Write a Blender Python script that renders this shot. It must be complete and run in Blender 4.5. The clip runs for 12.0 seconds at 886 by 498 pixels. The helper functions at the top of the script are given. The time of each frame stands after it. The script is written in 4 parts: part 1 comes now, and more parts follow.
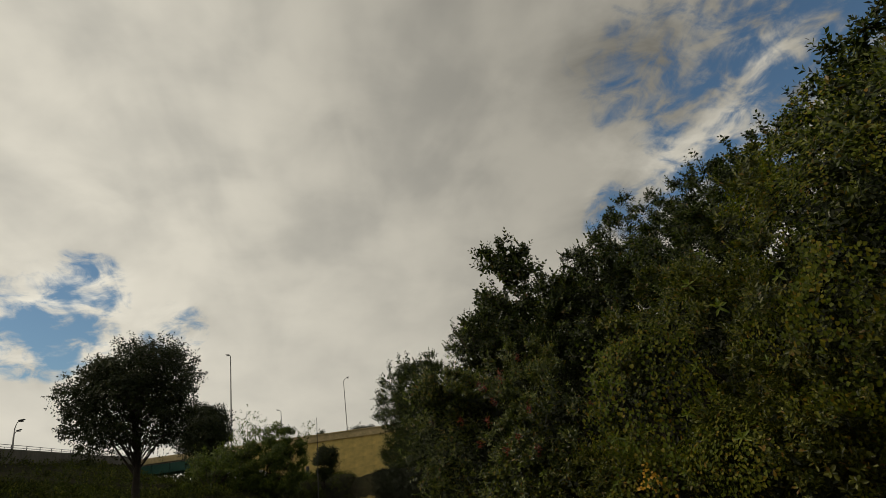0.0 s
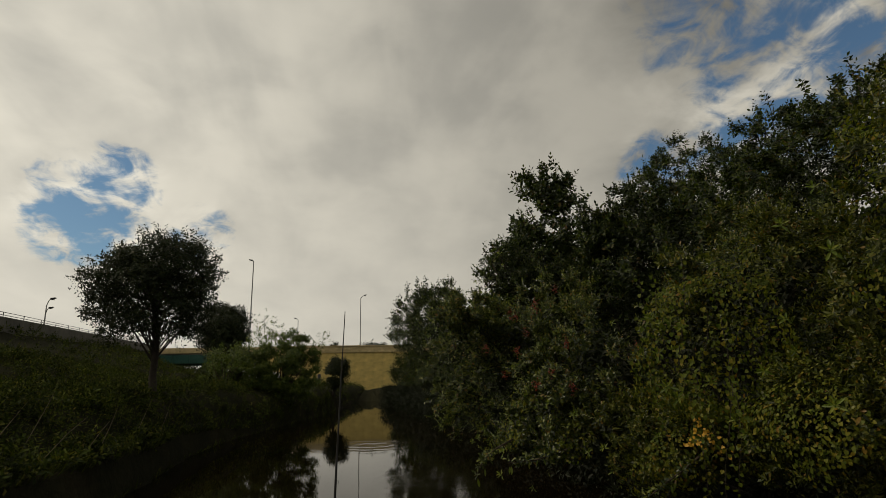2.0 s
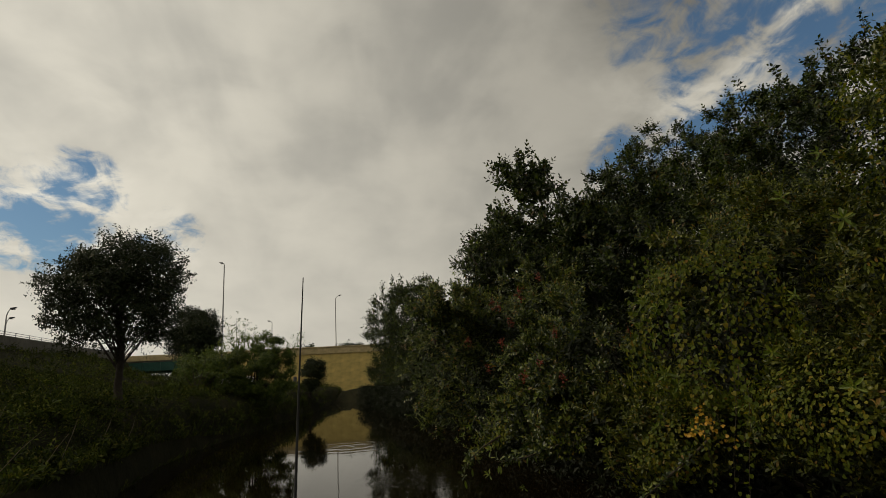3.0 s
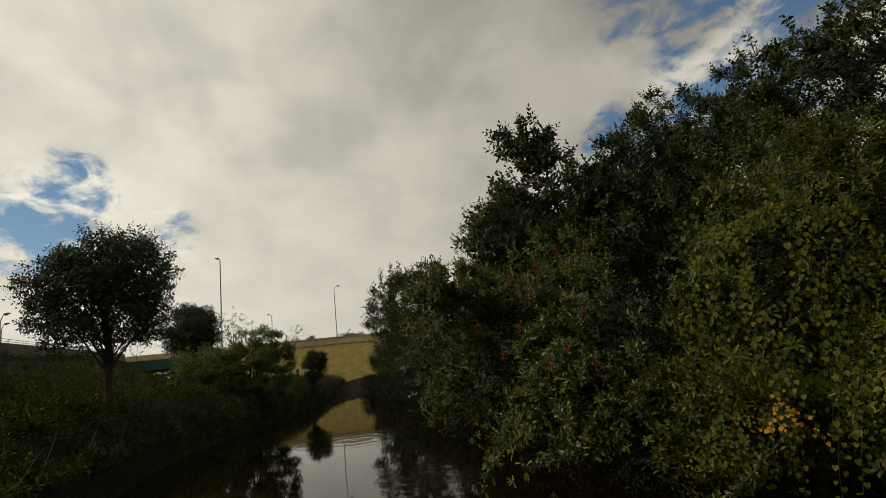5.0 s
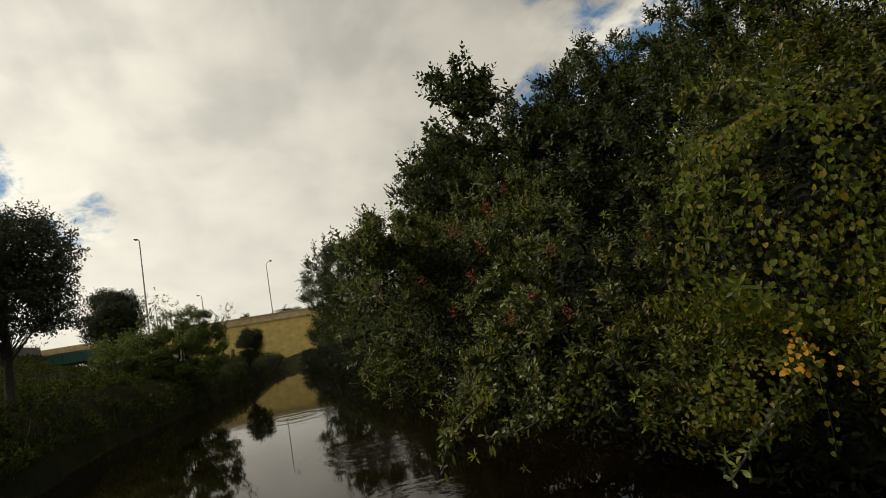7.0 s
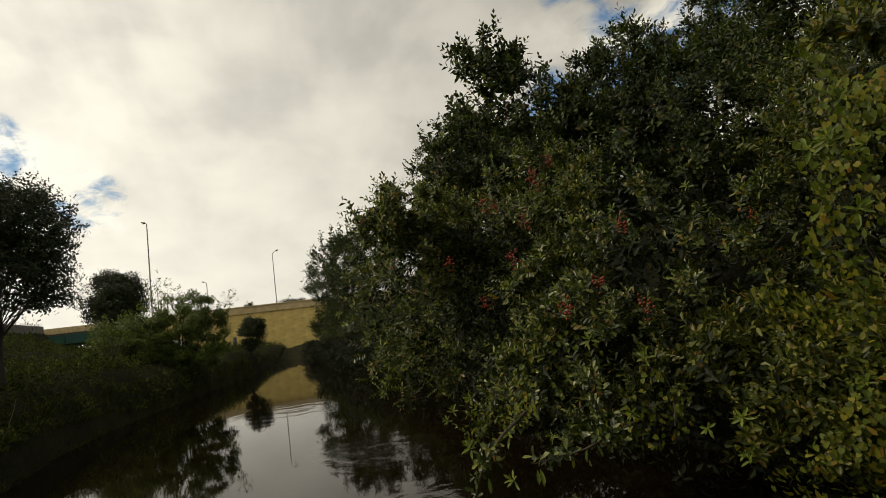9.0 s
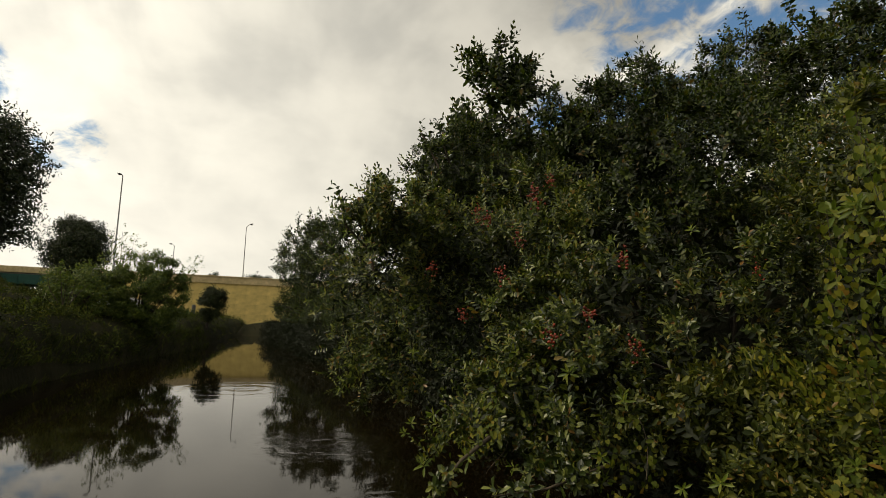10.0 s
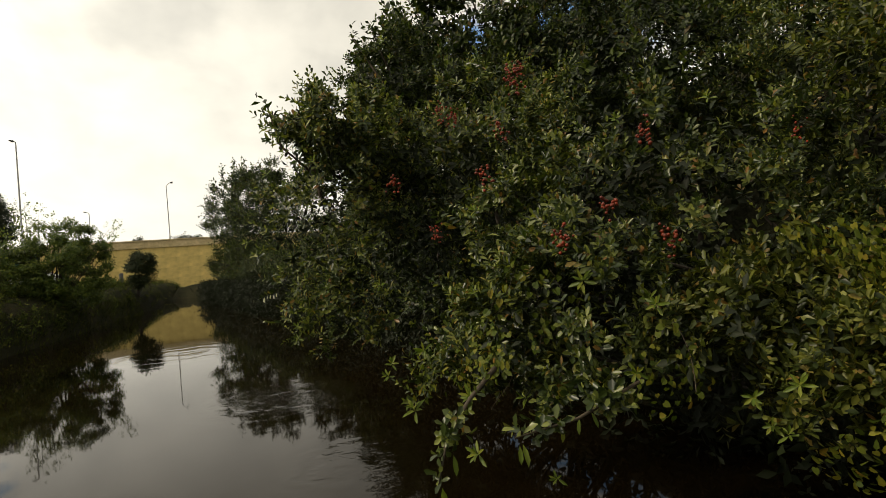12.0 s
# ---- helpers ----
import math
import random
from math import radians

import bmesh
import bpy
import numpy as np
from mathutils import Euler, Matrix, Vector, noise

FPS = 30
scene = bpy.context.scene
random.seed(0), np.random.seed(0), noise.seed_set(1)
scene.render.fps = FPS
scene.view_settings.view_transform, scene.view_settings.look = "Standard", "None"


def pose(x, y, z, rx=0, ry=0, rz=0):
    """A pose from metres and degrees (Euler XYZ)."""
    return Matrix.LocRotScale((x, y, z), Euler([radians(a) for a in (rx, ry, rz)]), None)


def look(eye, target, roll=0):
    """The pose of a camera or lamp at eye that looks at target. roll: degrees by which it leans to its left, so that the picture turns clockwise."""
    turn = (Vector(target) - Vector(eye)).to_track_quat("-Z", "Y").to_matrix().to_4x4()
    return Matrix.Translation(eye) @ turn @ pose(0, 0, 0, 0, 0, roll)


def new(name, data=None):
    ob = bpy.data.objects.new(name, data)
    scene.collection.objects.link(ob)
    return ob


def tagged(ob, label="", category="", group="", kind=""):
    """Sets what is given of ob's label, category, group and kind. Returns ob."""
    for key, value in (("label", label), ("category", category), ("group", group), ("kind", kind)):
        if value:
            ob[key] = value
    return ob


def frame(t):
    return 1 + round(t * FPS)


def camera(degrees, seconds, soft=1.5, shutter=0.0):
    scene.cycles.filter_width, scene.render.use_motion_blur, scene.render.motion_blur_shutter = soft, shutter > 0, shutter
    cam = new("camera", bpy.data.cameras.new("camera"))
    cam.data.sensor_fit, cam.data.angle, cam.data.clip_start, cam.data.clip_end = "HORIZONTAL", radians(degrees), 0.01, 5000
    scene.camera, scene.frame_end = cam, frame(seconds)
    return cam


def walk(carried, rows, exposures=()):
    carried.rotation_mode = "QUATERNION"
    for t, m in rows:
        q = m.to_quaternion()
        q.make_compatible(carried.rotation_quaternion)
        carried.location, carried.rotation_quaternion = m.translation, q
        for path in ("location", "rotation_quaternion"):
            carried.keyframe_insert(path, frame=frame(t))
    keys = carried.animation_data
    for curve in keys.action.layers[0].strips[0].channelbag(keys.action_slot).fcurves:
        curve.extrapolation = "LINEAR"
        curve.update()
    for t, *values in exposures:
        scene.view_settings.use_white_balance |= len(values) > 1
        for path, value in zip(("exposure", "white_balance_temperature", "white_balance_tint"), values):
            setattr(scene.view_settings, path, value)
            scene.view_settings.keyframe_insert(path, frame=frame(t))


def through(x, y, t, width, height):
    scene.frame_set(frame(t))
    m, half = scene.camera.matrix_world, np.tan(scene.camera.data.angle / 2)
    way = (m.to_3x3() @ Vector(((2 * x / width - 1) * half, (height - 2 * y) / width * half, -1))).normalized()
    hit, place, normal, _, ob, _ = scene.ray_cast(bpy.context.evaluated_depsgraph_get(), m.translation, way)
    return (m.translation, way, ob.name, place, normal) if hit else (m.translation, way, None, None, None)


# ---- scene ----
EXPOSURES = [(0.0, -0.28), (3.0, -0.30), (6.0, 0.06), (7.5, 0.26), (9.5, 0.38), (12.0, 0.76)]
cam = camera(75.99, 12.0, soft=0.8)
PATH = [
    (0, pose(0.000, 0.000, 1.228, 110.26, 8.05, -8.55)),
    (0.5, pose(-0.027, 0.138, 1.253, 106.43, 3.54, -8.93)),
    (1, pose(-0.062, 0.316, 1.252, 104.88, -1.92, -7.61)),
    (1.5, pose(-0.055, 0.500, 1.261, 103.38, -0.43, -7.72)),
    (2, pose(-0.063, 0.674, 1.249, 103.26, 1.22, -8.02)),
    (2.5, pose(-0.055, 0.851, 1.248, 103.22, 2.04, -9.44)),
    (3, pose(-0.047, 1.033, 1.235, 102.95, 3.29, -10.22)),
    (3.2, pose(-0.037, 1.112, 1.234, 102.77, 3.72, -10.53)),
    (4.8, pose(0.026, 1.733, 1.294, 101.67, 5.32, -9.86)),
    (5, pose(0.044, 1.819, 1.298, 101.55, 5.92, -9.96)),
    (5.5, pose(0.110, 2.054, 1.283, 99.88, 8.87, -13.28)),
    (6, pose(0.138, 2.240, 1.270, 99.07, 9.82, -14.30)),
    (6.5, pose(0.143, 2.404, 1.267, 98.85, 9.23, -14.69)),
    (7, pose(0.164, 2.571, 1.255, 97.46, 10.10, -15.95)),
    (7.5, pose(0.156, 2.718, 1.254, 97.25, 10.06, -16.20)),
    (7.7, pose(0.142, 2.781, 1.245, 97.34, 9.68, -15.30)),
    (9.3, pose(0.242, 3.356, 1.228, 97.31, 6.42, -16.77)),
    (9.5, pose(0.310, 3.354, 1.238, 94.54, 9.96, -24.61)),
    (10, pose(0.182, 3.501, 1.258, 97.54, -1.70, -19.34)),
    (10.5, pose(0.263, 3.653, 1.268, 95.52, 0.29, -27.11)),
    (11, pose(0.225, 3.800, 1.252, 94.65, 4.89, -24.99)),
    (11.5, pose(0.220, 3.970, 1.197, 91.82, 5.03, -25.02)),
    (12, pose(0.216, 4.091, 1.177, 91.04, 4.85, -25.19)),
]
walk(cam, PATH, EXPOSURES)

# ---- world, sun ----
SUN_AZ, SUN_EL = radians(-84), radians(40)      # azimuth from +y towards +x
SUN_DIR = Vector((math.sin(SUN_AZ) * math.cos(SUN_EL), math.cos(SUN_AZ) * math.cos(SUN_EL), math.sin(SUN_EL)))


def make_world():
    w = bpy.data.worlds.new("sky")
    scene.world = w
    w.use_nodes = True
    nt = w.node_tree
    nt.nodes.clear()
    N, L = nt.nodes.new, nt.links.new
    out, bg, sky, tc = N("ShaderNodeOutputWorld"), N("ShaderNodeBackground"), N("ShaderNodeTexSky"), N("ShaderNodeTexCoord")
    sky.sky_type, sky.sun_disc = "NISHITA", False
    sky.sun_elevation, sky.sun_rotation = SUN_EL, SUN_AZ
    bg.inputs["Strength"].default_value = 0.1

    def vmath(op, a, b=None):
        n = N("ShaderNodeVectorMath")
        n.operation = op
        for i, v in enumerate((a, b)):
            if v is None:
                continue
            if isinstance(v, (tuple, float)):
                n.inputs[i].default_value = v
            else:
                L(v, n.inputs[i])
        return n

    def fmath(op, a, b=0.0, clamp=False):
        n = N("ShaderNodeMath")
        n.operation, n.use_clamp = op, clamp
        for i, v in enumerate((a, b)):
            if isinstance(v, (int, float)):
                n.inputs[i].default_value = v
            else:
                L(v, n.inputs[i])
        return n.outputs[0]

    def smooth(v, lo, hi):
        n = N("ShaderNodeMapRange")
        n.interpolation_type = "SMOOTHSTEP"
        L(v, n.inputs[0])
        n.inputs[1].default_value, n.inputs[2].default_value = lo, hi
        return n.outputs[0]

    def noise_at(vec, scale, detail, rough, distort=0.0):
        n = N("ShaderNodeTexNoise")
        n.inputs["Scale"].default_value, n.inputs["Detail"].default_value = scale, detail
        n.inputs["Roughness"].default_value, n.inputs["Distortion"].default_value = rough, distort
        L(vec, n.inputs["Vector"])
        return n.outputs[0]

    d = vmath("NORMALIZE", tc.outputs["Generated"]).outputs[0]
    sep = N("ShaderNodeSeparateXYZ")
    L(d, sep.inputs[0])
    den = fmath("ADD", fmath("MAXIMUM", sep.outputs[2], 0.0), 0.34)
    comb = N("ShaderNodeCombineXYZ")
    L(fmath("DIVIDE", sep.outputs[0], den), comb.inputs[0])
    L(fmath("DIVIDE", sep.outputs[1], den), comb.inputs[1])
    p = comb.outputs[0]

    def toward(c, inner, outer):
        """1 within inner degrees of the direction c, 0 beyond outer."""
        v = Vector(c).normalized()
        dot = vmath("DOT_PRODUCT", d, tuple(v)).outputs["Value"]
        return smooth(dot, math.cos(radians(outer)), math.cos(radians(inner)))

    fine = noise_at(p, 13.0, 8, 0.58, 0.6)
    clots = noise_at(p, 4.6, 6, 0.55, 0.5)
    streak = N("ShaderNodeMapping")
    streak.inputs["Rotation"].default_value = (0, 0, radians(-24))
    streak.inputs["Scale"].default_value = (2.6, 0.7, 1)
    L(p, streak.inputs[0])
    wisps = noise_at(streak.outputs[0], 4.2, 8, 0.62, 0.6)

    def around(v, k):
        return fmath("MULTIPLY", fmath("SUBTRACT", v, 0.5), k)

    # the cloud deck breaks up towards these parts of the sky
    gap = fmath("MULTIPLY", toward((0.48, 0.81, 0.325), 0.5, 5.5), 1.0)
    for way, inner, outer, much in (((0.58, 0.72, 0.385), 1.5, 7.5, 1.12), ((0.645, 0.62, 0.45), 2, 8.5, 1.1), ((0.72, 0.47, 0.51), 3, 15, 1.1), ((0.62, 0.60, 0.50), 4, 21, 0.62)):
        gap = fmath("MAXIMUM", gap, fmath("MULTIPLY", toward(way, inner, outer), much))
    gap = fmath("MAXIMUM", gap, fmath("MULTIPLY", toward((-0.41, 0.874, 0.262), 1.5, 6.5), 1.22))
    gap = fmath("MAXIMUM", gap, fmath("MULTIPLY", toward((-0.374, 0.878, 0.299), 1.0, 5.0), 1.22))
    gap = fmath("MAXIMUM", gap, fmath("MULTIPLY", toward((-0.258, 0.936, 0.241), 0.5, 4.0), 0.8))
    broken = fmath("ADD", fmath("ADD", around(fine, 1.9), around(clots, 1.5)), around(wisps, 1.0))
    cover = fmath("ADD", fmath("SUBTRACT", 1.0, fmath("MULTIPLY", gap, 0.60)), fmath("MULTIPLY", broken, fmath("MINIMUM", fmath("MULTIPLY", gap, 1.6), 1.0)))
    mask = smooth(cover, 0.16, 0.76)

    # soft billows and long bands in the grey deck, lighter towards the sun and the horizon
    ramp = N("ShaderNodeValToRGB")
    band = N("ShaderNodeMapping")
    band.inputs["Rotation"].default_value = (0, 0, radians(-8))
    band.inputs["Scale"].default_value = (1.7, 0.75, 1)
    L(p, band.inputs[0])
    shade = fmath("ADD", fmath("MULTIPLY", noise_at(band.outputs[0], 2.3, 4, 0.5, 0.35), 0.55), fmath("MULTIPLY", noise_at(p, 4.4, 5, 0.5, 0.25), 0.45))
    calm = fmath("ADD", 0.3, fmath("MULTIPLY", smooth(sep.outputs[2], 0.1, 0.5), 0.7))
    shade = fmath("ADD", 0.515, fmath("MULTIPLY", fmath("SUBTRACT", shade, 0.5), calm))
    L(smooth(shade, 0.36, 0.62), ramp.inputs[0])
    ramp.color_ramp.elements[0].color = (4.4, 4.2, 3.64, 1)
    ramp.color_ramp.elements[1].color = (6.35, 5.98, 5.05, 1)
    lit = fmath("ADD", 0.66, fmath("MULTIPLY", toward((-0.75, 0.62, 0.25), 5, 80), 0.54))
    lit = fmath("ADD", lit, fmath("MULTIPLY", toward((-0.52, 0.62, 0.58), 4, 36), 0.18))
    low = fmath("MULTIPLY", smooth(sep.outputs[2], 0.65, 0.05), 0.22)
    lit = fmath("ADD", lit, low)
    # thick broken edges catch more light
    lit = fmath("ADD", lit, fmath("MULTIPLY", fmath("MULTIPLY", gap, around(clots, 1.6)), 1.4))
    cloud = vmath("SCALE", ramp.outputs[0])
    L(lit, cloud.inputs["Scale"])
    mix = N("ShaderNodeMix")
    mix.data_type = "RGBA"
    L(mask, mix.inputs[0])
    blue = vmath("SCALE", sky.outputs[0])
    blue.inputs["Scale"].default_value = 0.85
    clear = vmath("MULTIPLY", blue.outputs[0], (0.82, 1.0, 1.02))
    L(clear.outputs[0], mix.inputs[6])
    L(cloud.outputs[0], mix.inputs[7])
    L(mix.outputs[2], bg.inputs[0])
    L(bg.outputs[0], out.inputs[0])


make_world()
sun_data = bpy.data.lights.new("sun", "SUN")
sun_data.energy, sun_data.angle, sun_data.color = 1.5, radians(10), (1.0, 0.85, 0.62)
sun = new("sun", sun_data)
sun.matrix_world = look(SUN_DIR * 50, (0, 0, 0))


# ---- materials ----
def material(name, rough=0.6, metallic=0.0, spec=0.5):
    m = bpy.data.materials.new(name)
    m.use_nodes = True
    b = m.node_tree.nodes["Principled BSDF"]
    b.inputs["Roughness"].default_value, b.inputs["Metallic"].default_value = rough, metallic
    b.inputs["Specular IOR Level"].default_value = spec
    return m, m.node_tree, b


def ramp_node(nt, fac, stops):
    r = nt.nodes.new("ShaderNodeValToRGB")
    while len(r.color_ramp.elements) < len(stops):
        r.color_ramp.elements.new(0.5)
    for e, (pos, col) in zip(r.color_ramp.elements, stops):
        e.position, e.color = pos, (*col, 1)
    nt.links.new(fac, r.inputs[0])
    return r.outputs[0]


def noise_node(nt, scale, detail=5, rough=0.55, stretch=None):
    n = nt.nodes.new("ShaderNodeTexNoise")
    n.inputs["Scale"].default_value, n.inputs["Detail"].default_value, n.inputs["Roughness"].default_value = scale, detail, rough
    tc = nt.nodes.new("ShaderNodeTexCoord")
    if stretch:
        mp = nt.nodes.new("ShaderNodeMapping")
        mp.inputs["Scale"].default_value = stretch
        nt.links.new(tc.outputs["Object"], mp.inputs[0])
        nt.links.new(mp.outputs[0], n.inputs["Vector"])
    else:
        nt.links.new(tc.outputs["Object"], n.inputs["Vector"])
    return n.outputs[0]


def bump(nt, b, height, strength, distance):
    n = nt.nodes.new("ShaderNodeBump")
    n.inputs["Strength"].default_value, n.inputs["Distance"].default_value = strength, distance
    nt.links.new(height, n.inputs["Height"])
    nt.links.new(n.outputs[0], b.inputs["Normal"])


def mixed(nt, fac, a, b, mode="MIX"):
    m = nt.nodes.new("ShaderNodeMix")
    m.data_type, m.blend_type = "RGBA", mode
    for i, v in ((0, fac), (6, a), (7, b)):
        if isinstance(v, (int, float)):
            m.inputs[i].default_value = v
        elif isinstance(v, tuple):
            m.inputs[i].default_value = (*v, 1)
        else:
            nt.links.new(v, m.inputs[i])
    return m.outputs[2]


def surface(name, stops, scale, rough=0.7, bump_scale=None, bump_strength=0.3, bump_distance=0.02, metallic=0.0, spec=0.4, fine=None, stretch=None):
    """A surface coloured by noise at two scales, with a fine relief."""
    m, nt, b = material(name, rough, metallic, spec)
    col = ramp_node(nt, noise_node(nt, scale, 6, 0.6, stretch), stops)
    spots = ramp_node(nt, noise_node(nt, fine or scale * 9, 4, 0.6), [(0.3, (0.72, 0.72, 0.72)), (0.7, (1.15, 1.15, 1.15))])
    nt.links.new(mixed(nt, 0.8, col, spots, "MULTIPLY"), b.inputs["Base Color"])
    bump(nt, b, noise_node(nt, bump_scale or scale * 12, 5, 0.6), bump_strength, bump_distance)
    return m


def leaf_material(name, stops, rough=0.42, spec=0.4, through=0.22, one_by_object=False, patches=((0.62, 0.66, 0.6), (1.25, 1.2, 1.15)), patch_size=0.9):
    """Leaves that differ one by one, with some light coming through the blade."""
    m, nt, b = material(name, rough, 0.0, spec)
    g = nt.nodes.new("ShaderNodeObjectInfo" if one_by_object else "ShaderNodeNewGeometry")
    col = ramp_node(nt, g.outputs["Random" if one_by_object else "Random Per Island"], stops)
    patch = ramp_node(nt, noise_node(nt, patch_size, 5), [(0.32, patches[0]), (0.68, patches[1])])
    col = mixed(nt, 1.0, col, patch, "MULTIPLY")
    nt.links.new(col, b.inputs["Base Color"])
    t = nt.nodes.new("ShaderNodeBsdfTranslucent")
    nt.links.new(mixed(nt, 1.0, col, (1.5, 1.6, 0.6), "MULTIPLY"), t.inputs[0])
    s = nt.nodes.new("ShaderNodeMixShader")
    s.inputs[0].default_value = through
    nt.links.new(b.outputs[0], s.inputs[1])
    nt.links.new(t.outputs[0], s.inputs[2])
    nt.links.new(s.outputs[0], nt.nodes["Material Output"].inputs[0])
    return m


LEAF = leaf_material("shrub_leaf", [(0.0, (0.018, 0.030, 0.006)), (0.45, (0.060, 0.076, 0.014)), (0.9, (0.18, 0.19, 0.036)), (1.0, (0.20, 0.11, 0.032))], 0.42, 0.34, 0.28)
LEAF_MID = leaf_material("green_leaf", [(0.0, (0.012, 0.024, 0.005)), (0.5, (0.048, 0.072, 0.016)), (0.92, (0.21, 0.235, 0.054)), (1.0, (0.22, 0.11, 0.035))], 0.36, 0.5, 0.28)
LEAF_DEEP = leaf_material("deep_green_leaf", [(0.0, (0.007, 0.015, 0.003)), (0.5, (0.020, 0.034, 0.007)), (0.92, (0.085, 0.112, 0.020)), (1.0, (0.09, 0.055, 0.016))], 0.45, 0.28, 0.24)
# darkened leaf tone: shade inside and beneath the crowns, put into the colour
LEAF_SHADED = leaf_material("shaded_leaf", [(0.0, (0.007, 0.011, 0.004)), (1.0, (0.015, 0.022, 0.007))], 0.6, 0.2, 0.1)
LEAF_LONG = leaf_material("long_leaf", [(0.0, (0.06, 0.10, 0.014)), (0.7, (0.14, 0.19, 0.028)), (1.0, (0.23, 0.25, 0.04))], 0.42, 0.25, 0.32)
LEAF_VINE = leaf_material("vine_leaf", [(0.0, (0.045, 0.070, 0.010)), (0.6, (0.13, 0.155, 0.022)), (0.93, (0.22, 0.20, 0.026)), (1.0, (0.20, 0.11, 0.022))], 0.5, 0.14, 0.34)
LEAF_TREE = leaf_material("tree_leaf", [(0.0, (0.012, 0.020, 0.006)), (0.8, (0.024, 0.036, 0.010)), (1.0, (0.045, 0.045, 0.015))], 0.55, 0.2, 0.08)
LEAF_PALE = leaf_material("pale_leaf", [(0.0, (0.040, 0.070, 0.012)), (0.7, (0.10, 0.14, 0.024)), (1.0, (0.18, 0.20, 0.036))], 0.5, 0.3)
WEED = leaf_material("weed_leaf", [(0.0, (0.010, 0.018, 0.004)), (0.6, (0.036, 0.055, 0.009)), (0.9, (0.092, 0.115, 0.018)), (1.0, (0.13, 0.12, 0.03))], 0.7, 0.1, 0.15, patches=((0.35, 0.34, 0.3), (1.6, 1.5, 1.3)), patch_size=1.3)
RED = leaf_material("red_berry", [(0.0, (0.12, 0.018, 0.008)), (1.0, (0.30, 0.042, 0.014))], 0.4, 0.4, 0.1)
ORANGE = leaf_material("orange_petal", [(0.0, (0.48, 0.22, 0.02)), (1.0, (0.66, 0.42, 0.05))], 0.5, 0.3, 0.3)
BARK = surface("bark", [(0.3, (0.022, 0.017, 0.013)), (0.7, (0.055, 0.045, 0.034))], 6.0, 0.9, 40, 0.6, 0.02)
TWIG = surface("twig", [(0.3, (0.035, 0.028, 0.018)), (0.7, (0.085, 0.066, 0.044))], 14.0, 0.85, 60, 0.4, 0.005)
STRAW = surface("dry_stalk", [(0.3, (0.10, 0.08, 0.05)), (0.7, (0.20, 0.16, 0.10))], 10.0, 0.8, 60, 0.3, 0.003)
SOIL = surface("soil", [(0.25, (0.012, 0.013, 0.007)), (0.55, (0.022, 0.022, 0.011)), (0.8, (0.036, 0.030, 0.017))], 0.35, 0.95, 9.0, 0.9, 0.12, fine=5.0, spec=0.03)


def water_material():
    m, nt, b = material("water", 0.03, 0.0, 0.2)
    b.inputs["IOR"].default_value = 1.33
    b.inputs["Specular Tint"].default_value = (1.0, 0.66, 0.30, 1)
    nt.links.new(ramp_node(nt, noise_node(nt, 0.4), [(0.3, (0.004, 0.0027, 0.0009)), (0.7, (0.007, 0.0046, 0.0015))]), b.inputs["Base Color"])
    tc = nt.nodes.new("ShaderNodeTexCoord")

    def fm(op, a, c=0.0):
        n = nt.nodes.new("ShaderNodeMath")
        n.operation = op
        for i, v in enumerate((a, c)):
            if isinstance(v, (int, float)):
                n.inputs[i].default_value = v
            else:
                nt.links.new(v, n.inputs[i])
        return n.outputs[0]

    def rings(x, y, waves, reach, size):
        n = nt.nodes.new("ShaderNodeVectorMath")
        n.operation = "DISTANCE"
        nt.links.new(tc.outputs["Object"], n.inputs[0])
        n.inputs[1].default_value = (x, y, 0)
        r = fm("ADD", n.outputs["Value"], fm("MULTIPLY", noise_node(nt, 1.9, 4), 0.7))
        fade = fm("POWER", 2.718, fm("MULTIPLY", fm("MULTIPLY", r, r), -1.0 / reach ** 2))
        return fm("MULTIPLY", fm("MULTIPLY", fm("SINE", fm("MULTIPLY", r, waves)), fade), size)

    h = fm("MULTIPLY", noise_node(nt, 1.8, 3, 0.5, (1.0, 0.45, 1.0)), 0.0008)
    h = fm("ADD", h, fm("MULTIPLY", noise_node(nt, 9.0, 2, 0.5), 0.00015))
    for spot in ((1.49, 12.71, 17.0, 1.0, 0.007), (0.31, 20.08, 11.0, 1.6, 0.0025), (1.75, 9.3, 26.0, 0.8, 0.006)):
        h = fm("ADD", h, rings(*spot))
    bump(nt, b, h, 1.0, 1.0)
    return m


WATER = water_material()


# ---- mesh building ----
def mesh_object(name, verts, faces, mat, parent=None, label="", smooth=False):
    """One mesh from vertex and face arrays; all faces have the same number of corners."""
    verts, faces = np.asarray(verts, np.float32), np.asarray(faces, np.int32)
    me = bpy.data.meshes.new(name)
    k = faces.shape[1]
    me.vertices.add(len(verts))
    me.vertices.foreach_set("co", verts.ravel())
    me.loops.add(faces.size)
    me.loops.foreach_set("vertex_index", faces.ravel())
    me.polygons.add(len(faces))
    me.polygons.foreach_set("loop_start", np.arange(0, faces.size, k, dtype=np.int32))
    me.polygons.foreach_set("loop_total", np.full(len(faces), k, np.int32))
    if smooth:
        me.polygons.foreach_set("use_smooth", np.ones(len(faces), bool))
    me.update(calc_edges=True)
    me.validate()
    me.materials.append(mat)
    ob = new(name, me)
    if parent is not None:
        ob.parent = parent
        if isinstance(parent, bpy.types.Object):
            ob.matrix_parent_inverse = Matrix.Translation(-parent.location) if parent.parent is None else Matrix.Identity(4)
    return tagged(ob, label)


